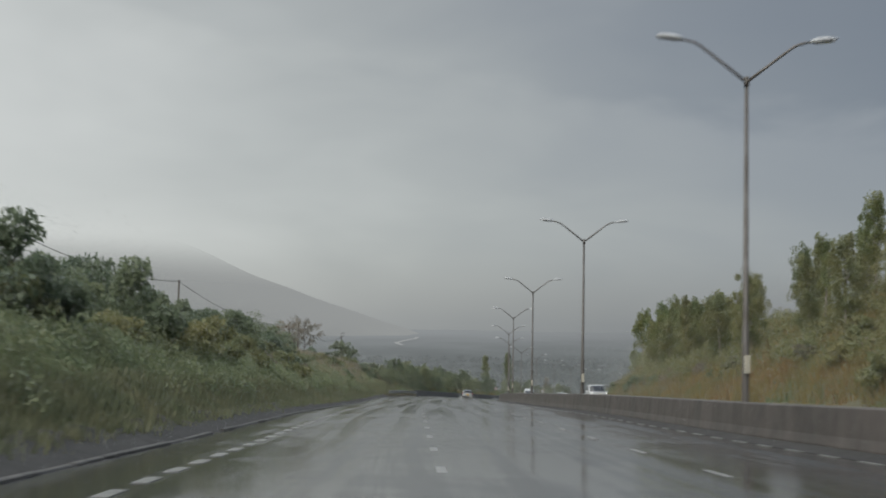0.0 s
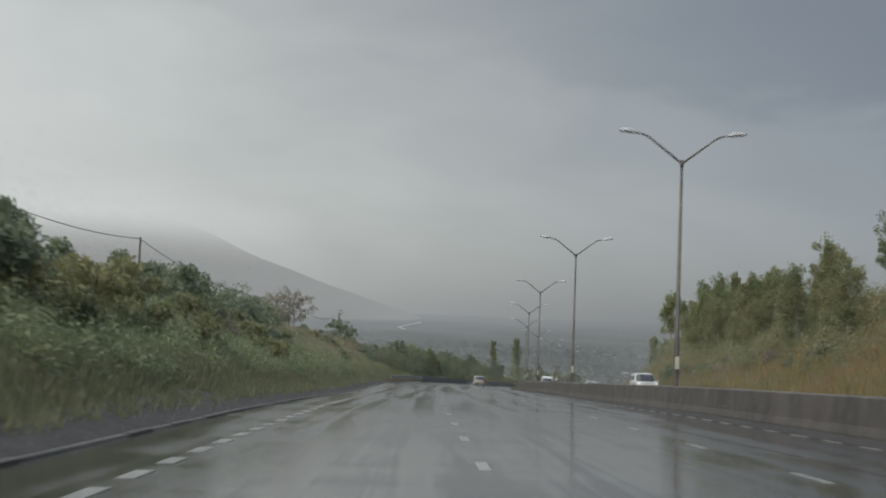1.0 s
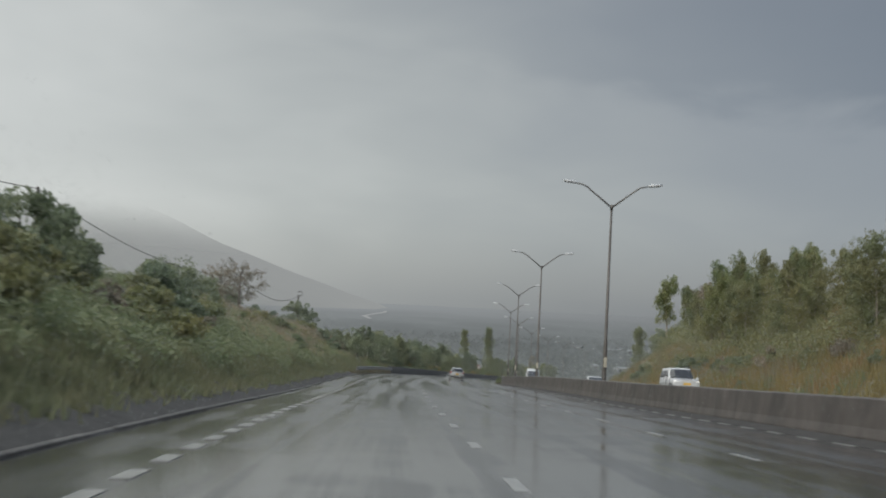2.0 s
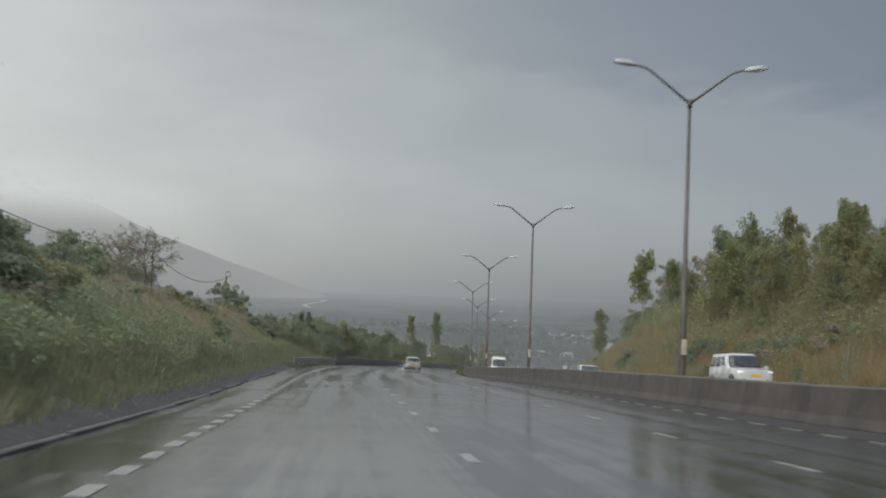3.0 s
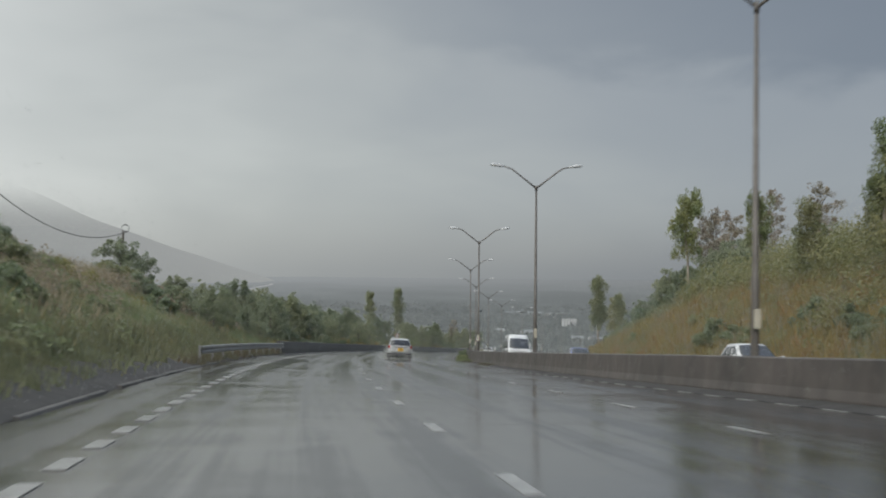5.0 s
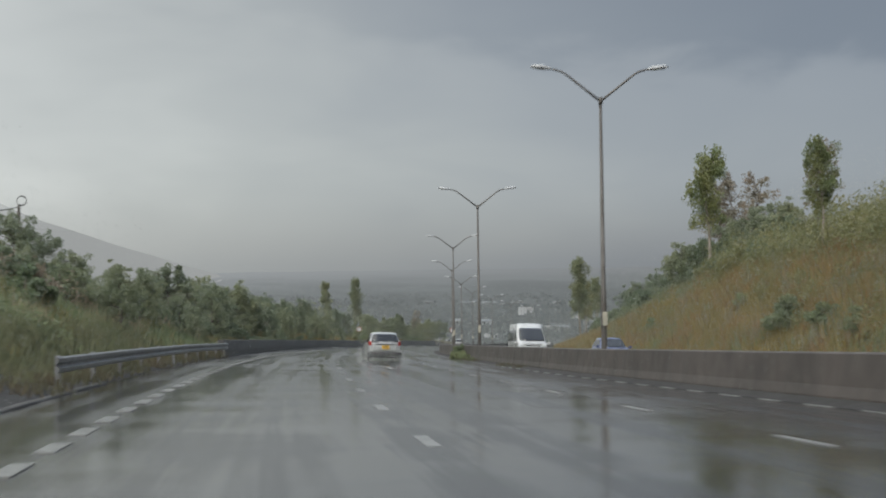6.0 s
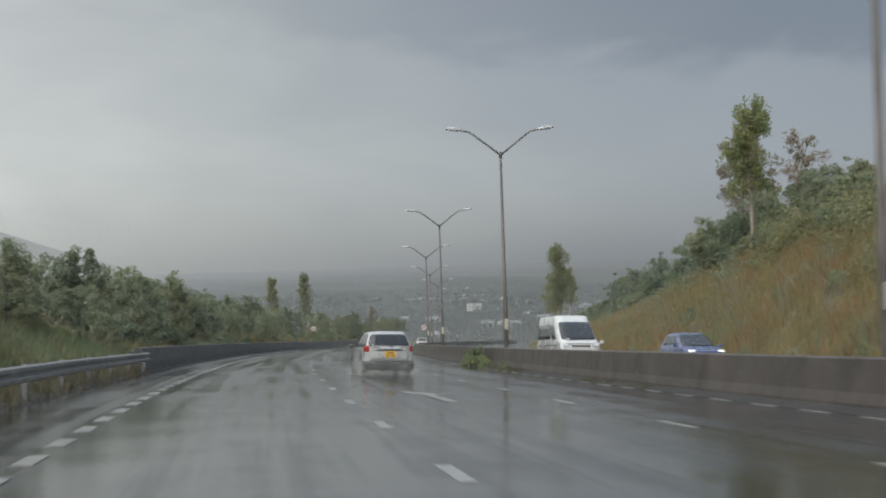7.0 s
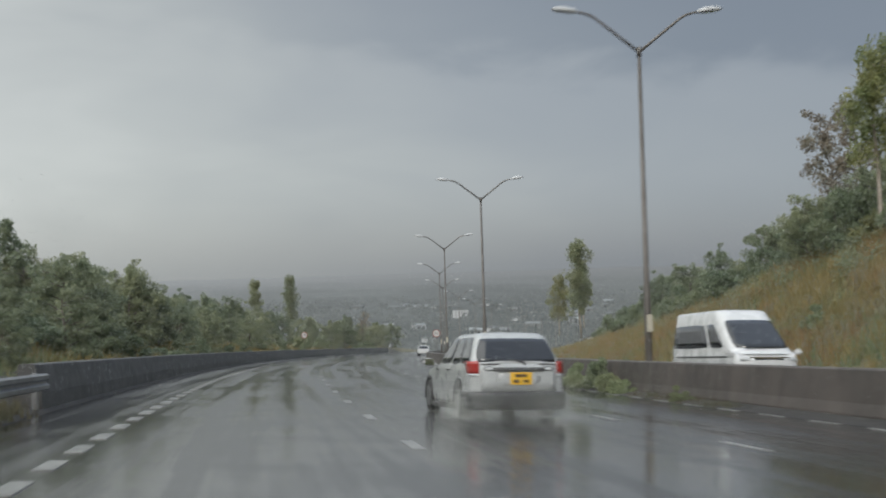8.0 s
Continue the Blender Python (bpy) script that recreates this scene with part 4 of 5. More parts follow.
def bush(seed, w, h, mat, lumps=16, leaves=200, size=0.10, label="dense leafy bush on the grassy bank"):
    """A shrub: several stems and uneven lumps of leaves."""
    rng = np.random.default_rng(seed)
    ob = empty("bush", Matrix(), label, "bush", "bushes on the banks")
    cs, rs = [], []
    for k in range(lumps):
        a, r = rng.uniform(0, 2 * math.pi), w * 0.44 * math.sqrt(rng.uniform(0, 1))
        z = h * (0.15 + 0.66 * rng.uniform(0, 1) * (1 - (r / (w * 0.5)) ** 2))
        cs.append((r * math.cos(a), r * math.sin(a), z))
        f = rng.uniform(0.6, 1.3)
        rs.append((w * 0.17 * f, w * 0.17 * f, h * 0.16 * f))
    bm = bmesh.new()
    for c in cs[:6]:
        tube(bm, [(c[0] * 0.15, c[1] * 0.15, -0.2), (c[0] * 0.5, c[1] * 0.5, c[2] * 0.5), c], [0.05, 0.035, 0.012], 5)
    part("stem", bm, GREY_BARK, ob)
    piece_mesh("crown", leaf_blades(rng, cs, rs, [leaves] * lumps, size), mat, ob)
    return ob


def tree(seed, h, spread, clear, leaf, bark, limbs=14, leaves=110, size=0.10, clump=0.055, droop=0.9, twigs=4, girth=0.014,
         label="slender eucalypt with a pale trunk and open crown", lean=0.03, wide=0.34, flat=1.25, crown=0.7, rise=(0.02, 0.12)):
    """A tapered trunk; each limb carries a few clumps of leaves, with sky between them."""
    rng = np.random.default_rng(seed)
    ob = empty("tree", Matrix(), label, "tree", "trees on the banks")
    bend = [(0, 0)] + [tuple(rng.normal(0, lean * h * (k / 5), 2)) for k in range(1, 6)]
    spine = [(bend[k][0], bend[k][1], h * 0.95 * k / 5 - (0.5 if k == 0 else 0)) for k in range(6)]
    bm = bmesh.new()
    tube(bm, spine, [girth * h * (1 - 0.17 * k) for k in range(6)], 8)
    part("trunk", bm, bark, ob, "", True)
    bm = bmesh.new()
    cs, rs, ns = [], [], []
    for k in range(limbs):
        f = (k + 0.5) / limbs
        z0 = h * (clear + (0.88 - clear) * f)
        i = min(int(z0 / (h * 0.95) * 5), 4)
        p0 = Vector(spine[i]).lerp(Vector(spine[i + 1]), z0 / (h * 0.95) * 5 - i)
        shape = math.sin(math.pi * (0.14 + 0.78 * f)) ** crown
        a = k * 2.4 + rng.uniform(-0.6, 0.6)
        r = spread * shape * rng.uniform(0.5, 1.0)
        p1 = p0 + Vector((r * math.cos(a), r * math.sin(a), h * rng.uniform(*rise)))
        tube(bm, [p0, p0.lerp(p1, 0.5) + Vector((0, 0, 0.02 * h)), p1], [girth * h * 0.34, girth * h * 0.22, girth * h * 0.07], 5)
        for t in range(twigs):
            q = rng.uniform(0.6, 1.35) * clump * h
            c = p0.lerp(p1, 1.0 - 0.55 * rng.uniform(0, 1) * (t > 0)) + Vector(tuple(rng.normal(0, clump * h * 0.75, 3)))
            cs.append(tuple(c))
            rs.append((q, q, q * flat))
            ns.append(int(leaves * rng.uniform(0.55, 1.25)))
    for t in range(3):
        cs.append((spine[5][0] + rng.normal(0, clump * h * 0.4), spine[5][1] + rng.normal(0, clump * h * 0.4), h * (0.97 - 0.05 * t)))
        rs.append((clump * h * 0.8, clump * h * 0.8, clump * h))
        ns.append(leaves)
    part("limb", bm, bark, ob)
    piece_mesh("crown", leaf_blades(rng, cs, rs, ns, size, droop, wide), leaf, ob)
    return ob


def grid_heights():
    ys, us = np.arange(-20, 341, 2.0), np.concatenate([np.arange(-60, LEFT_EDGE - 1, 1.0), [LEFT_EDGE - 0.95, LEFT_EDGE, RIGHT_EDGE, RIGHT_EDGE + 0.95], np.arange(RIGHT_EDGE + 2, 60, 1.0)])
    return ys, us, np.array([[ground_z(y, u) for u in us] for y in ys])


GY, GU, GZ = grid_heights()


def soil(y, u):
    """Ground height for many spots at once."""
    i = np.clip(np.searchsorted(GY, y) - 1, 0, len(GY) - 2)
    j = np.clip(np.searchsorted(GU, u) - 1, 0, len(GU) - 2)
    a, b = (y - GY[i]) / (GY[i + 1] - GY[i]), (u - GU[j]) / (GU[j + 1] - GU[j])
    return (GZ[i, j] * (1 - b) + GZ[i, j + 1] * b) * (1 - a) + (GZ[i + 1, j] * (1 - b) + GZ[i + 1, j + 1] * b) * a


def spot(y, u, s=1.0, turn=0.0, sink=0.12, tall=1.0):
    x, yy = place(y, u)
    s *= PACE
    return pose(float(x), float(yy), ground_z(y, u) - sink, 0, 0, turn) @ Matrix.Diagonal((s, s, s * tall, 1))


class Stock:
    """Plants of one sort: the first takes the first spot, the rest are copies."""

    def __init__(self, makers):
        self.makers, self.made, self.count = makers, [None] * len(makers), 0

    def plant(self, m):
        k = self.count % len(self.makers)
        self.count += 1
        if self.made[k] is None:
            self.made[k] = self.makers[k]()
            self.made[k].matrix_basis = m
        else:
            own = self.made[k].matrix_basis.to_scale()
            copy_thing(self.made[k], m @ Matrix.Diagonal((1 / own.x, 1 / own.y, 1 / own.z, 1)))


dark_bushes = Stock([lambda k=k: bush(100 + k, 3.4, 2.6, LEAF_DARK, label="dark green leafy bush on the bank") for k in range(4)])
olive_bushes = Stock([lambda k=k: bush(120 + k, 3.2, 2.2, LEAF_OLIVE, label="olive green straggling bush on the bank") for k in range(3)])
fresh_bushes = Stock([lambda k=k: bush(140 + k, 2.6, 1.7, LEAF_BRIGHT, label="fresh green low bush on the bank") for k in range(3)])
rust_bushes = Stock([lambda k=k: bush(160 + k, 2.2, 1.5, LEAF_RUST, 14, 110, 0.09, label="brown half-dry shrub on the bank") for k in range(2)])
broad_trees = Stock([lambda k=k: tree(200 + k, 4.6, 2.0, 0.14, LEAF_MID, GREY_BARK, 20, 110, 0.09, 0.095, 0.1, 3, 0.02, wide=0.5, flat=0.75, crown=0.5,
                     label="spreading grey-green tree behind the parapet") for k in range(4)])
slim_trees = Stock([lambda k=k: tree(220 + k, 8.0, 0.95, 0.36, LEAF_EUC, BARK, 16, 95, 0.11, 0.05) for k in range(4)])
olive_trees = Stock([lambda k=k: tree(240 + k, 6.5, 1.35, 0.20, LEAF_OLIVE, BARK, 18, 100, 0.105, 0.07, label="olive green eucalypt sapling on the bank") for k in range(4)])
pale_trees = Stock([lambda k=k: tree(280 + k, 8.0, 0.75, 0.22, LEAF_HAZED, BARK, 18, 100, 0.12, 0.055, label="slim grey-green eucalypt far down the road") for k in range(3)])
hazy_trees = Stock([lambda k=k: tree(300 + k, 5.0, 1.9, 0.14, LEAF_HAZED, GREY_BARK, 18, 95, 0.12, 0.09, 0.1, 3, 0.02, wide=0.5, flat=0.8, crown=0.5, label="dim grey-green tree beside the far bend") for k in range(3)])
rust_trees = Stock([lambda k=k: tree(260 + k, 7.5, 1.5, 0.36, LEAF_RUST, GREY_BARK, 20, 42, 0.085, 0.04, 0.4, 4, 0.012, wide=0.45, flat=1.0, label="thin tree with sparse brownish leaves") for k in range(2)])
dome_trees = Stock([lambda k=k: bush(180 + k, 5.2, 4.4, LEAF_DARK, 34, 190, 0.10, "dense dark round-headed tree on the crest") for k in range(2)])
umbrella_trees = Stock([lambda k=k: tree(330 + k, 6.0, 2.6, 0.42, LEAF_RUST, GREY_BARK, 30, 26, 0.07, 0.040, 0.2, 6, 0.014, wide=0.4, flat=0.75, crown=0.35, rise=(0.08, 0.24),
                        label="spreading half-bare tree with brownish leaves beside a pole") for k in range(2)])

R = random.Random(11)


def scatter(stock, count, ys, us, sizes, tall=(0.85, 1.2)):
    for k in range(count):
        y = ys[0] + (ys[1] - ys[0]) * (k + R.uniform(0, 1)) / count
        stock.plant(spot(y, R.uniform(*us), R.uniform(*sizes), R.uniform(0, 360), tall=R.uniform(*tall)))


# left bank: thick bushes at first, open grass with shrubs, then trees behind the parapet
scatter(dark_bushes, 26, (22, 92), (-22, -17.4), (0.75, 1.15))
scatter(olive_bushes, 16, (14, 95), (-18.5, -15.6), (0.7, 1.0))
scatter(fresh_bushes, 16, (100, 165), (-18.5, -14.4), (0.45, 0.8))
scatter(rust_bushes, 10, (60, 175), (-19.5, -16.0), (0.6, 0.95))
scatter(dark_bushes, 10, (100, 150), (-24, -19.5), (0.5, 0.8))
scatter(olive_bushes, 10, (110, 170), (-21, -17.5), (0.55, 0.85))
scatter(dark_bushes, 16, (146, 205), (-20, -15.5), (0.5, 0.72))
scatter(broad_trees, 10, (162, 186), (-21, -15.8), (0.38, 0.5))
scatter(broad_trees, 14, (148, 184), (-16.8, -14.0), (0.33, 0.46))
scatter(broad_trees, 12, (180, 226), (-19, -15), (0.6, 0.78))
scatter(broad_trees, 28, (185, 262), (-22, -15.6), (0.64, 0.86))
scatter(dark_bushes, 12, (185, 265), (-15.8, -14.2), (0.42, 0.62))
scatter(broad_trees, 16, (215, 300), (-28, -17), (0.62, 0.85))
scatter(fresh_bushes, 14, (250, 330), (-20, -14), (0.7, 1.2))
scatter(hazy_trees, 20, (290, 345), (-26, -13.5), (0.55, 0.85))
rust_trees.plant(spot(325, -17.0, 0.75, 50))
dark_bushes.plant(spot(116, -22.6, 1.2, 40))
dark_bushes.plant(spot(112, -24.0, 1.1, 140))
# thin tree beside the utility pole, two slim ones far down, one clump right

def stand(stock, x, y, top, h, s0):
    """A tree whose top is known: its foot goes down to the ground or a little under it."""
    x, y, top, h = PACE * x, PACE * y, PACE * top, PACE * h
    stock.plant(pose(x, y, top - h, 0, 0, (x * 37) % 360) @ Matrix.Scale(h / s0, 4))


stand(umbrella_trees, -16.2, 128.6, -0.1, 5.0, 6.0)
stand(umbrella_trees, -18.0, 131.0, -0.3, 4.6, 6.0)
# dense dark crowns on the crest, and one in front of the pole with the coil
for x, y, top, h in ((-26.3, 160, 1.5, 5.2), (-29.5, 162, 1.9, 5.6), (-23.9, 163, 0.2, 4.2)):
    stand(dome_trees, x, y, top, h, 4.4)
for x, y, top, h in ((-16.7, 175.5, -3.0, 4.2), (-15.6, 178.0, -3.9, 3.4)):
    stand(broad_trees, x, y, top, h, 4.6)
stand(pale_trees, 7.8, 333.1, -8.9, 8.3, 8.0)
stand(pale_trees, 14.3, 350.0, -8.6, 9.5, 8.0)
stand(pale_trees, 39.6, 272.8, -5.3, 10.2, 8.0)
stand(olive_trees, 61.2, 349.4, -10.2, 9.5, 6.5)
stand(pale_trees, 52.5, 310.0, -8.6, 8.0, 8.0)
stand(slim_trees, 30.0, 198.0, 2.85, 10.2, 8.0)
# right bank: two sparse trees above the thicket
for sy, su, top in ((220, 25.5, 2.2), (216, 25.7, 1.2)):
    sx, sw = place(sy, su)
    stand(rust_trees, float(sx) / PACE, float(sw) / PACE, top, 10.6, 7.5)
rust_trees.plant(spot(205, 24.8, 1.02, 30))
slim_trees.plant(spot(176, 20.2, 0.85, 80))
rust_trees.plant(spot(186, 23.6, 0.95, 10))
rust_trees.plant(spot(167, 21.5, 0.80, 60))
slim_trees.plant(spot(150, 19.0, 0.95, 200))
scatter(dark_bushes, 15, (186, 226), (20.6, 25), (0.9, 1.2))
scatter(dark_bushes, 26, (220, 290), (17.5, 24), (0.8, 1.15), (1.0, 1.35))
scatter(broad_trees, 14, (208, 275), (19.5, 25), (0.75, 1.0))
scatter(broad_trees, 8, (190, 216), (22.5, 26), (0.8, 1.0))
scatter(olive_bushes, 14, (150, 215), (20.5, 27), (0.8, 1.2))
scatter(olive_trees, 22, (70, 165), (17.5, 25), (0.6, 0.88))
scatter(slim_trees, 9, (62, 150), (18, 26), (0.62, 0.85))
scatter(olive_trees, 14, (84, 138), (16.0, 20), (0.6, 0.85))
scatter(olive_trees, 3, (130, 149), (17, 23), (0.7, 0.95))
for sy, su, top in ((143, 18.3, 1.9), (148, 20.5, 1.9), (139, 20.0, 1.6)):
    sx, sw = place(sy, su)
    stand(slim_trees, float(sx) / PACE, float(sw) / PACE, top, 8.4, 8.0)
scatter(rust_bushes, 10, (70, 140), (13.8, 16.5), (0.8, 1.2))
scatter(olive_trees, 18, (8, 75), (15.5, 23), (0.7, 1.0))
scatter(olive_bushes, 14, (5, 75), (13.5, 18), (0.8, 1.2))
scatter(fresh_bushes, 8, (100, 195), (13.6, 17), (0.5, 0.95))
scatter(dark_bushes, 9, (84, 150), (12.8, 15.5), (0.28, 0.5))
scatter(dark_bushes, 4, (120, 160), (14.5, 16), (0.45, 0.7))
for y, u, size in ((206, 20.4, 1.15), (209, 21.6, 1.3), (204, 21.8, 1.2), (213, 22.6, 1.3), (217, 22.2, 1.1)):
    dark_bushes.plant(spot(y, u, size, y * 40, tall=1.3))


for y, u, size in ((136, 14.4, 0.75), (137.4, 15.0, 0.6), (165, 14.3, 0.72), (166.5, 15.0, 0.55), (152, 15.6, 0.5), (118, 14.6, 0.6)):
    dark_bushes.plant(spot(y, u, size, y * 40, tall=1.1))


def undergrowth(name, lumps, ys, us, wide, tall, leaves, size, mat, label, patch=-0.4, seed=1):
    """A tangle of low leafy growth over the soil, in uneven heaps."""
    rng = np.random.default_rng(seed)
    y, u = rng.uniform(*ys, lumps), rng.uniform(*us, lumps)
    keep = np.array([noise.noise(Vector((float(b) / 4.0, float(a) / 4.0, seed * 1.7))) > patch for a, b in zip(y, u)])
    y, u = y[keep], u[keep]
    x, yy = place(y, u)
    w, h = rng.uniform(*wide, len(y)), rng.uniform(*tall, len(y))
    centres = np.stack([x, yy, soil(y, u) + h * 0.35], axis=1)
    blades = leaf_blades(rng, centres, np.stack([w, w, h * 0.75], axis=1), [leaves] * len(y), size)
    tagged(piece_mesh(name, blades, mat), label, "undergrowth", kind="stuff")


undergrowth("undergrowth", 1350, (18, 108), (-21, LEFT_EDGE - 1.8), (0.5, 1.0), (0.5, 1.1), 170, 0.068, LEAF_BRIGHT, "low green creepers and shrubs matted over the bank", -0.3, 61)
undergrowth("undergrowth", 400, (100, 138), (-21, LEFT_EDGE - 1.6), (0.45, 0.9), (0.4, 0.9), 150, 0.068, LEAF_BRIGHT, "low green shrubs in patches among dry grass", 0.0, 69)
undergrowth("undergrowth", 300, (112, 215), (RIGHT_EDGE + 1.2, 19), (0.5, 1.0), (0.9, 1.9), 170, 0.08, LEAF_OLIVE, "low olive shrubs among dry grass on the cutting", 0.12, 71)
undergrowth("thicket", 380, (150, 196), (19.0, 25), (0.9, 1.6), (1.8, 3.6), 210, 0.10, LEAF_OLIVE, "tall olive green thicket along the crest of the cutting", -0.35, 73)
undergrowth("undergrowth", 700, (96, 172), (-22, LEFT_EDGE - 3.5), (0.5, 0.9), (0.6, 1.3), 110, 0.07, LEAF_RUST, "brownish half-dry shrubs matted over the bank", 0.0, 63)
undergrowth("thicket", 620, (58, 151), (14.8, 22), (0.8, 1.5), (1.0, 2.3), 190, 0.10, LEAF_OLIVE, "tangled olive green thicket covering the slope", -0.15, 65)
undergrowth("thicket", 300, (195, 300), (17, 26), (0.8, 1.5), (0.8, 1.8), 120, 0.11, LEAF_MID, "dim grey-green thicket along the top of the slope", -0.3, 67)


def grass(name, count, ys, us, tall, wide, mat, label, patch=0.0, seed=1, lift=0.0):
    """Blades of long grass, denser in tussocks."""
    rng = np.random.default_rng(seed)
    tufts = count // 14
    ty, tu = rng.uniform(*ys, tufts), rng.uniform(*us, tufts)
    keep = np.array([noise.noise(Vector((float(u) / 3.5, float(y) / 3.5, seed * 3.7))) > patch for y, u in zip(ty, tu)])
    ty, tu = ty[keep], tu[keep]
    y = np.repeat(ty, 14) + rng.normal(0, 0.16, len(ty) * 14)
    u = np.repeat(tu, 14) + rng.normal(0, 0.16, len(tu) * 14)
    z = soil(y, u) - 0.05 + lift
    x, yy = place(y, u)
    base = np.stack([x, yy, z], axis=1)
    h = np.repeat(rng.uniform(*tall, len(ty)), 14) * rng.uniform(0.6, 1.15, len(y))
    a = rng.uniform(0, 2 * math.pi, len(y))
    side = np.stack([np.cos(a), np.sin(a), 0 * a], axis=1) * wide * rng.uniform(0.6, 1.3, (len(y), 1))
    lean = np.stack([rng.normal(0, 0.28, len(y)), rng.normal(0, 0.28, len(y)), np.ones(len(y))], axis=1) * h[:, None]
    blades = np.stack([base - side, base + side, base + lean], axis=1)
    ob = piece_mesh(name, blades, mat)
    tagged(ob, label, "grass", kind="stuff")


grass("dry_grass", 150000, (40, 300), (RIGHT_EDGE + 0.5, 23), (0.6, 1.3), 0.038, GRASS_DRY, "long dry yellow grass covering the cutting", -0.8, 3)
grass("rusty_grass", 85000, (45, 260), (RIGHT_EDGE + 0.4, 23), (0.7, 1.35), 0.04, GRASS_RUST, "reddish dry grass in patches on the cutting", 0.05, 23)
grass("green_grass", 90000, (20, 300), (RIGHT_EDGE + 0.2, 24), (0.55, 1.1), 0.04, GRASS_GREEN, "rough green grass between the dry tussocks", 0.0, 5)
grass("bank_grass", 170000, (2, 180), (-21, LEFT_EDGE - 0.75), (0.30, 0.62), 0.032, GRASS_GREEN, "rough green grass on the roadside bank", -0.7, 7)
grass("toe_grass", 80000, (2, 150), (LEFT_EDGE - 2.2, LEFT_EDGE - 0.7), (0.2, 0.5), 0.03, GRASS_TOE, "dark wet grass hanging over the kerb", -0.6, 15, 0.30)
grass("rail_grass", 7000, (127, 163), (LEFT_EDGE - 1.1, LEFT_EDGE - 0.15), (0.2, 0.38), 0.024, GRASS_VERGE, "rank wet grass growing round the guard rail posts", -0.3, 41, 0.32)
grass("bank_dry_grass", 20000, (92, 190), (-20, LEFT_EDGE - 1.3), (0.35, 0.8), 0.03, GRASS_DRY, "dry grass among the green on the bank", 0.12, 9)
grass("plume_grass", 22000, (98, 178), (-20.5, -14.2), (0.7, 1.25), 0.022, GRASS_PLUME, "tall straw-coloured plume grass along the bank", 0.05, 19)
grass("crest_grass", 14000, (100, 160), (-25, -18.5), (0.8, 1.4), 0.022, GRASS_PLUME, "pale feathery grass along the crest of the bank", -0.1, 37)
grass("far_grass", 30000, (166, 330), (-19, LEFT_EDGE - 0.7), (0.4, 0.8), 0.04, GRASS_DRY, "dry grass behind the parapet", 0.0, 13)
grass("reeds", 9000, (105, 215), (RIGHT_EDGE + 1.0, 19), (1.2, 2.1), 0.03, GRASS_PLUME, "tall pale dry stems standing on the cutting", 0.12, 43)
# weeds at the foot of the median barrier
def weed(stock, y, size, flat):
    p = on_road(y, -0.82)
    stock.plant(pose(p.x, p.y, p.z - 0.04, 0, 0, y * 50) @ Matrix.Diagonal((size * 0.75, size * 1.3, size * flat, 1)))


for y, size in ((172.6, 0.33), (171.5, 0.26), (173.8, 0.28), (175.0, 0.22), (170.5, 0.20), (166.5, 0.14)):
    weed(fresh_bushes, y, size * 1.25, 1.6)
grass("verge_weeds", 3200, (150, 176), (-0.80, -0.58), (0.10, 0.22), 0.014, GRASS_VERGE, "low wet weeds along the foot of the barrier", 0.0, 29, 0.29)


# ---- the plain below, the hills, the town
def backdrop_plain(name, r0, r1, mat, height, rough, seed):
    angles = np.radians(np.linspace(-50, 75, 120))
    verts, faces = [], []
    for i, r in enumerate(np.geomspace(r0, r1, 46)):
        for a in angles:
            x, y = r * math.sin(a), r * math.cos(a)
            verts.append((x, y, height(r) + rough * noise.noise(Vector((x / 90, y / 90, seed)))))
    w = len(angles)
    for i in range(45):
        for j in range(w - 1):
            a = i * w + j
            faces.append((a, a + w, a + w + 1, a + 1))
    tagged(mesh_object(name, verts, faces, mat, None, "", True), "grey-green plain far below with rain haze painted in", "backdrop", kind="structure")


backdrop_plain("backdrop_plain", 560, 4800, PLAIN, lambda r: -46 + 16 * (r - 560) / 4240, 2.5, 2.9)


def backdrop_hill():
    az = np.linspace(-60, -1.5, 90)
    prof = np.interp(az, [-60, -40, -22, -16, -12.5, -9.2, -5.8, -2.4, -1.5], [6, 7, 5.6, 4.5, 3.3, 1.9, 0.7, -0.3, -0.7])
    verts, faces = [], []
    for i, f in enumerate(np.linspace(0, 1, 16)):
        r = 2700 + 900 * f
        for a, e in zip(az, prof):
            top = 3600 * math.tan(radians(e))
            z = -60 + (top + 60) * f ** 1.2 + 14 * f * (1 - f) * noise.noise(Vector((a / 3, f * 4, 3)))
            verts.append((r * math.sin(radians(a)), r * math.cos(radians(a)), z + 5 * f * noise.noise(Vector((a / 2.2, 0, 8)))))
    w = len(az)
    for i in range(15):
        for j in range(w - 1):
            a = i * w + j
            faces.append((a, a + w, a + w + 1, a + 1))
    tagged(mesh_object("backdrop_hill", verts, faces, HILL, None, "", True), "long hill with haze painted in, fading into rain cloud", "backdrop", kind="structure")


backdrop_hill()


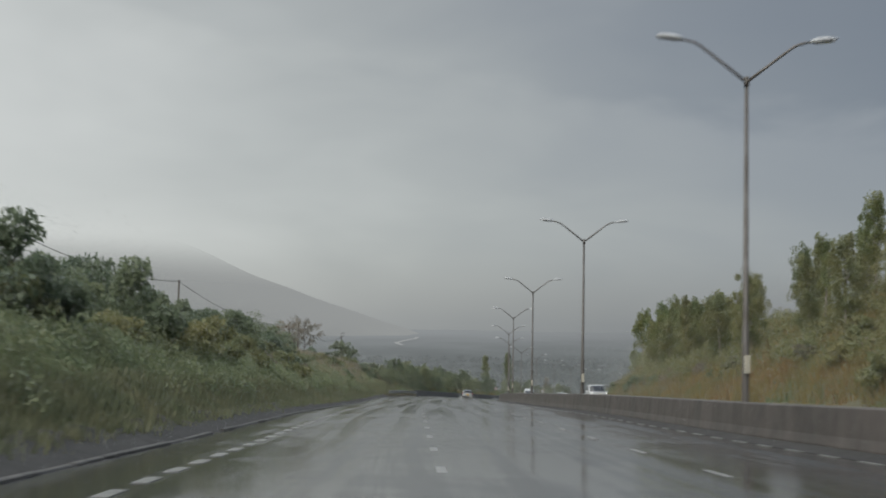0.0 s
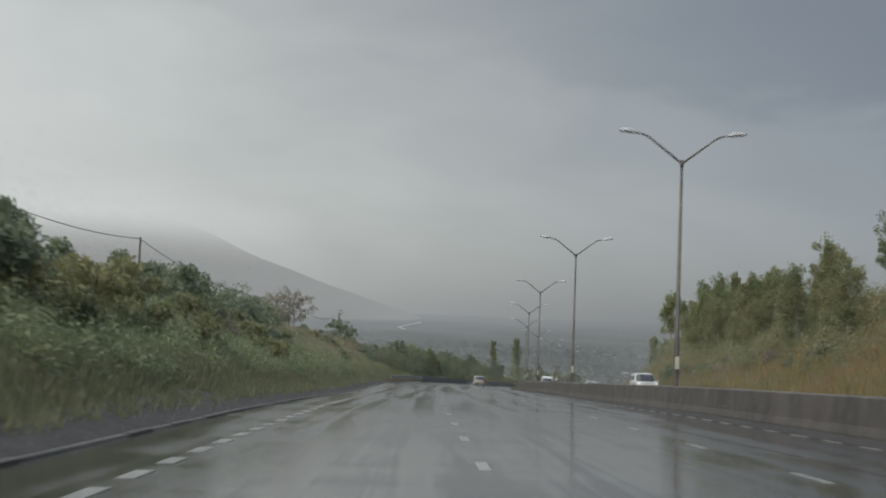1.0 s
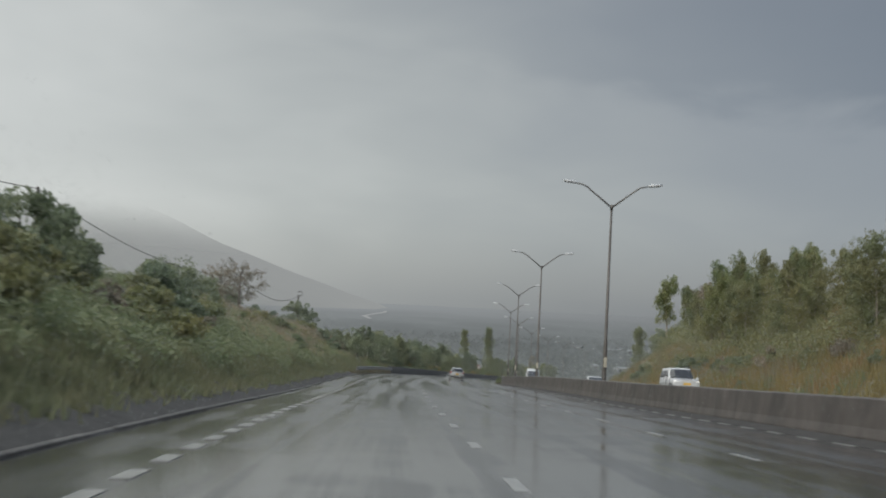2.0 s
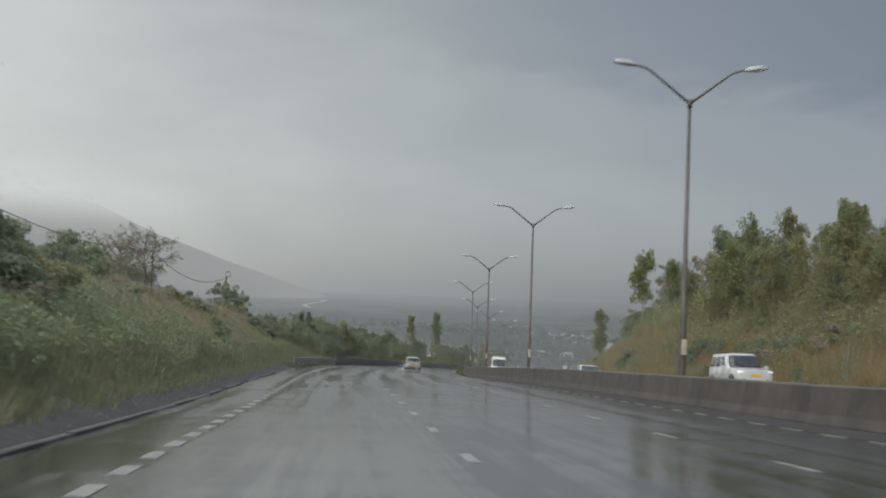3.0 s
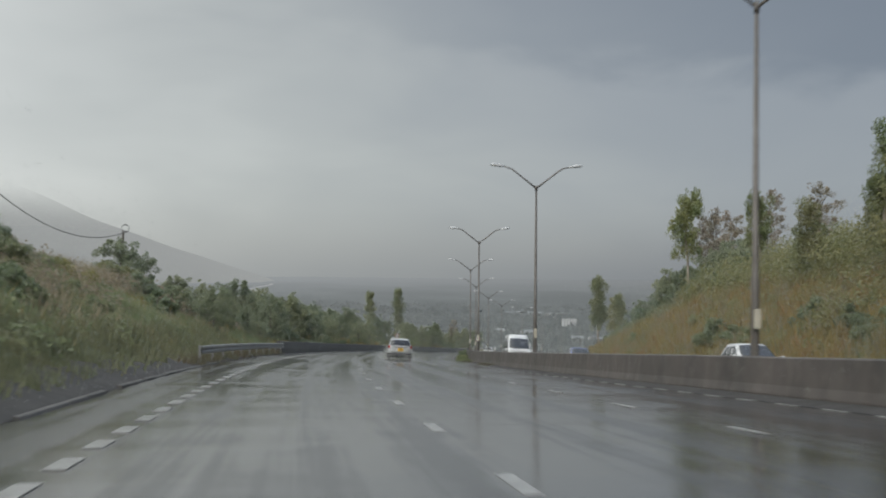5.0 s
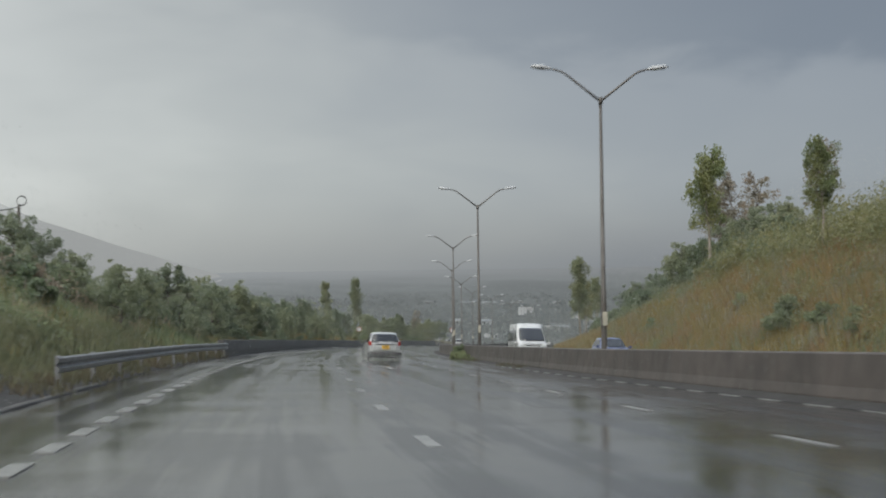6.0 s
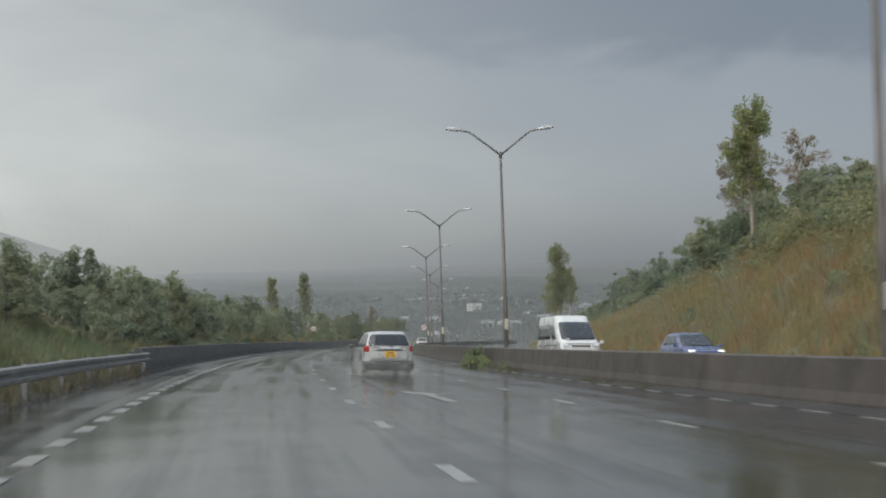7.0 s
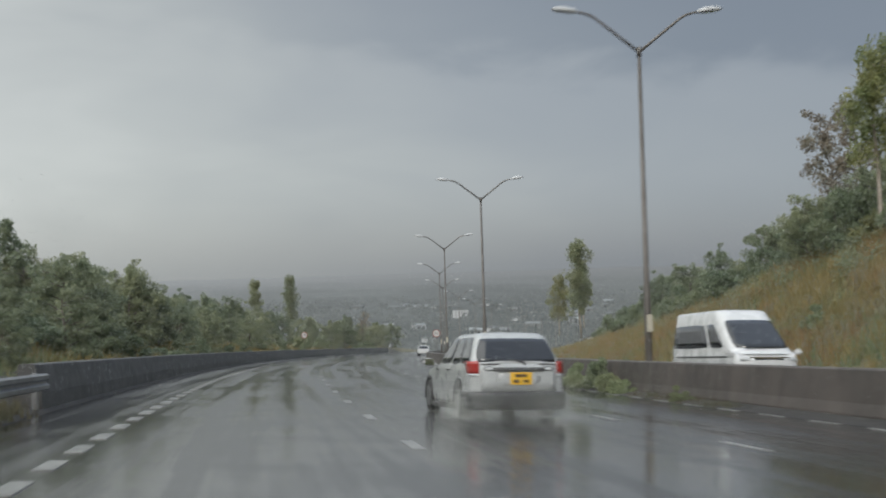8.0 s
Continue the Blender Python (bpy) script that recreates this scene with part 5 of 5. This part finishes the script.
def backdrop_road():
    """A wet road winding over the plain towards the foot of the hill; its shine of sky and traffic is painted as glow.
    """
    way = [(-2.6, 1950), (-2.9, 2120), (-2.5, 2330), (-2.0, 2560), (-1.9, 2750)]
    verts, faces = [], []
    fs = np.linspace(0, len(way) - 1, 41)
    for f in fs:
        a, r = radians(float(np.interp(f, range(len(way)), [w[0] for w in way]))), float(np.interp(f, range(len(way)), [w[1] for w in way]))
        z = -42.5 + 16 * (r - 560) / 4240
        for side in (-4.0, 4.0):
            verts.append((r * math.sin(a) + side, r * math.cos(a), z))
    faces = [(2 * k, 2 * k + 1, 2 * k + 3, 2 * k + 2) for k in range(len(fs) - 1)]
    tagged(mesh_object("backdrop_road", verts, faces, FAR_ROAD, None, "", True), "wet road winding over the far plain, its pale sheen painted as glow", "backdrop", kind="structure")


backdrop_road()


def house(x, y, z, w, d, h, turn, wall, label, pitched=True, ribs=0):
    ob = empty("house", pose(x, y, z, 0, 0, turn), label, "house", "houses in the plain")
    bm = bmesh.new()
    box(bm, (w, d, h), pose(0, 0, h / 2))
    part("wall", bm, wall, ob)
    bm = bmesh.new()
    if pitched:
        v = [bm.verts.new(c) for c in ((-w * 0.54, -d * 0.56, h), (w * 0.54, -d * 0.56, h), (w * 0.54, d * 0.56, h), (-w * 0.54, d * 0.56, h), (-w * 0.54, 0, h + d * 0.22), (w * 0.54, 0, h + d * 0.22))]
        for f in ((0, 1, 5, 4), (2, 3, 4, 5), (0, 4, 3), (1, 2, 5), (3, 2, 1, 0)):
            bm.faces.new([v[k] for k in f])
    else:
        box(bm, (w * 1.03, d * 1.03, 0.5), pose(0, 0, h + 0.25))
    part("roof", bm, ROOF_PALE, ob)
    for k in range(ribs):
        bm = bmesh.new()
        box(bm, (w * 0.045, 0.3, h * 0.86), pose(w * (-0.30 + 0.75 * k / max(ribs - 1, 1)), -d / 2 - 0.1, h * 0.47))
        part("rib", bm, HOUSE_WALL, ob)
    for k in range(0 if ribs else max(2, int(w / 3.5))):
        bm = bmesh.new()
        box(bm, (1.3, 0.15, h * 0.4), pose(-w / 2 + (k + 0.5) * w / max(2, int(w / 3.5)), -d / 2 - 0.03, h * 0.52))
        part("window", bm, GLASS, ob)
    return ob


rh = random.Random(4)
for k in range(34):
    az, r = radians(rh.uniform(6, 17) if k < 24 else rh.uniform(2, 26)), rh.uniform(700, 1250)
    bright = rh.random() < 0.45
    house(r * math.sin(az), r * math.cos(az), -47.0 + 16 * (r - 560) / 4240, rh.uniform(5, 12), rh.uniform(4, 6), rh.uniform(2.4, 3.6), rh.uniform(-40, 40),
          HOUSE_WHITE if bright else HOUSE_WALL, "white house in the rain-grey plain" if bright else "small pale house in the rain-grey plain", k % 3 != 0)
house(184, 988, -44.5, 11.0, 9, 5.6, -12, HOUSE_WHITE, "white ribbed warehouse in the plain", False, 5)


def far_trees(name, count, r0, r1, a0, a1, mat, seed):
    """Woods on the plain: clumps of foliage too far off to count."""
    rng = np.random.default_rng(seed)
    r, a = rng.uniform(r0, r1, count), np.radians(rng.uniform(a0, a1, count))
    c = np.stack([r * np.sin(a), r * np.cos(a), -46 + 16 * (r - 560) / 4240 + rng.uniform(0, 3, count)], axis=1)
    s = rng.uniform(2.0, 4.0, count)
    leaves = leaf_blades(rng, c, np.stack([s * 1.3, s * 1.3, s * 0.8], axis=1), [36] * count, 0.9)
    tagged(piece_mesh(name, leaves, mat), "woods across the plain with rain haze painted in", "trees", kind="stuff")


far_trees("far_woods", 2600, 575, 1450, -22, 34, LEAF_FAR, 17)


# ---- spray behind the wheels of the estate car
def wheel_spray(y, u, count, seed):
    rng = np.random.default_rng(seed)
    back = rng.gamma(1.4, 0.9, count)
    side = np.where(rng.uniform(size=count) < 0.5, -0.62, 0.62) + rng.normal(0, 0.20, count) * (1 + 0.5 * back)
    up = np.abs(rng.normal(0, 0.23, count)) * (1 + 0.45 * np.minimum(back, 2.0)) + 0.02
    yy = y - back / PACE
    uu = u + side / PACE
    x, w = place(yy, uu)
    p = np.stack([x, w, road_z(yy, uu) + up], axis=1)
    a, b = rng.normal(size=(count, 3)), rng.normal(size=(count, 3))
    s = rng.uniform(0.0013, 0.0030, (count, 1))
    drops = np.stack([p - a * s, p + b * s, p + a * s], axis=1)
    tagged(piece_mesh("spray", drops, SPRAY), "fine water spray thrown up behind the wheels", "spray", kind="stuff")


wheel_spray(161.9, -5.25, 150000, 31)


# ---- the falling rain: fine grey streaks in the air, clear of the lanes
def falling_rain(name, count, along, beside, high, length, width, seed):
    rng = np.random.default_rng(seed)
    y = rng.uniform(*along, count)
    u = -6.0 + rng.uniform(*beside, count) * np.where(rng.uniform(size=count) < 0.5, -1, 1)
    x, yy = place(y, u)
    up = high * (1 - np.sqrt(1 - rng.uniform(0, 0.98, count)) ** 1.3)
    p = np.stack([x, yy, soil(y, u) + 0.3 + up], axis=1)
    turn = rng.uniform(-0.9, 0.9, count)
    side = np.stack([np.cos(turn), np.sin(turn), 0 * turn], axis=1) * width * 0.5
    fall = np.stack([rng.normal(0.05, 0.05, count), rng.normal(0, 0.05, count), np.ones(count)], axis=1) * rng.uniform(0.6, 1.4, (count, 1)) * length
    tagged(piece_mesh(name, np.stack([p - side, p + side, p + fall], axis=1), RAIN), "thin grey rain falling across the road and banks", "rain", kind="stuff")


falling_rain("rain", 190000, (10, 200), (5.0, 20.0), 4.0, 0.07, 0.0045, 51)
falling_rain("rain", 300000, (10, 200), (20.0, 50.0), 6.5, 0.13, 0.007, 53)
falling_rain("rain", 380000, (200, 338), (0.0, 50.0), 7.0, 0.09, 0.0065, 55)
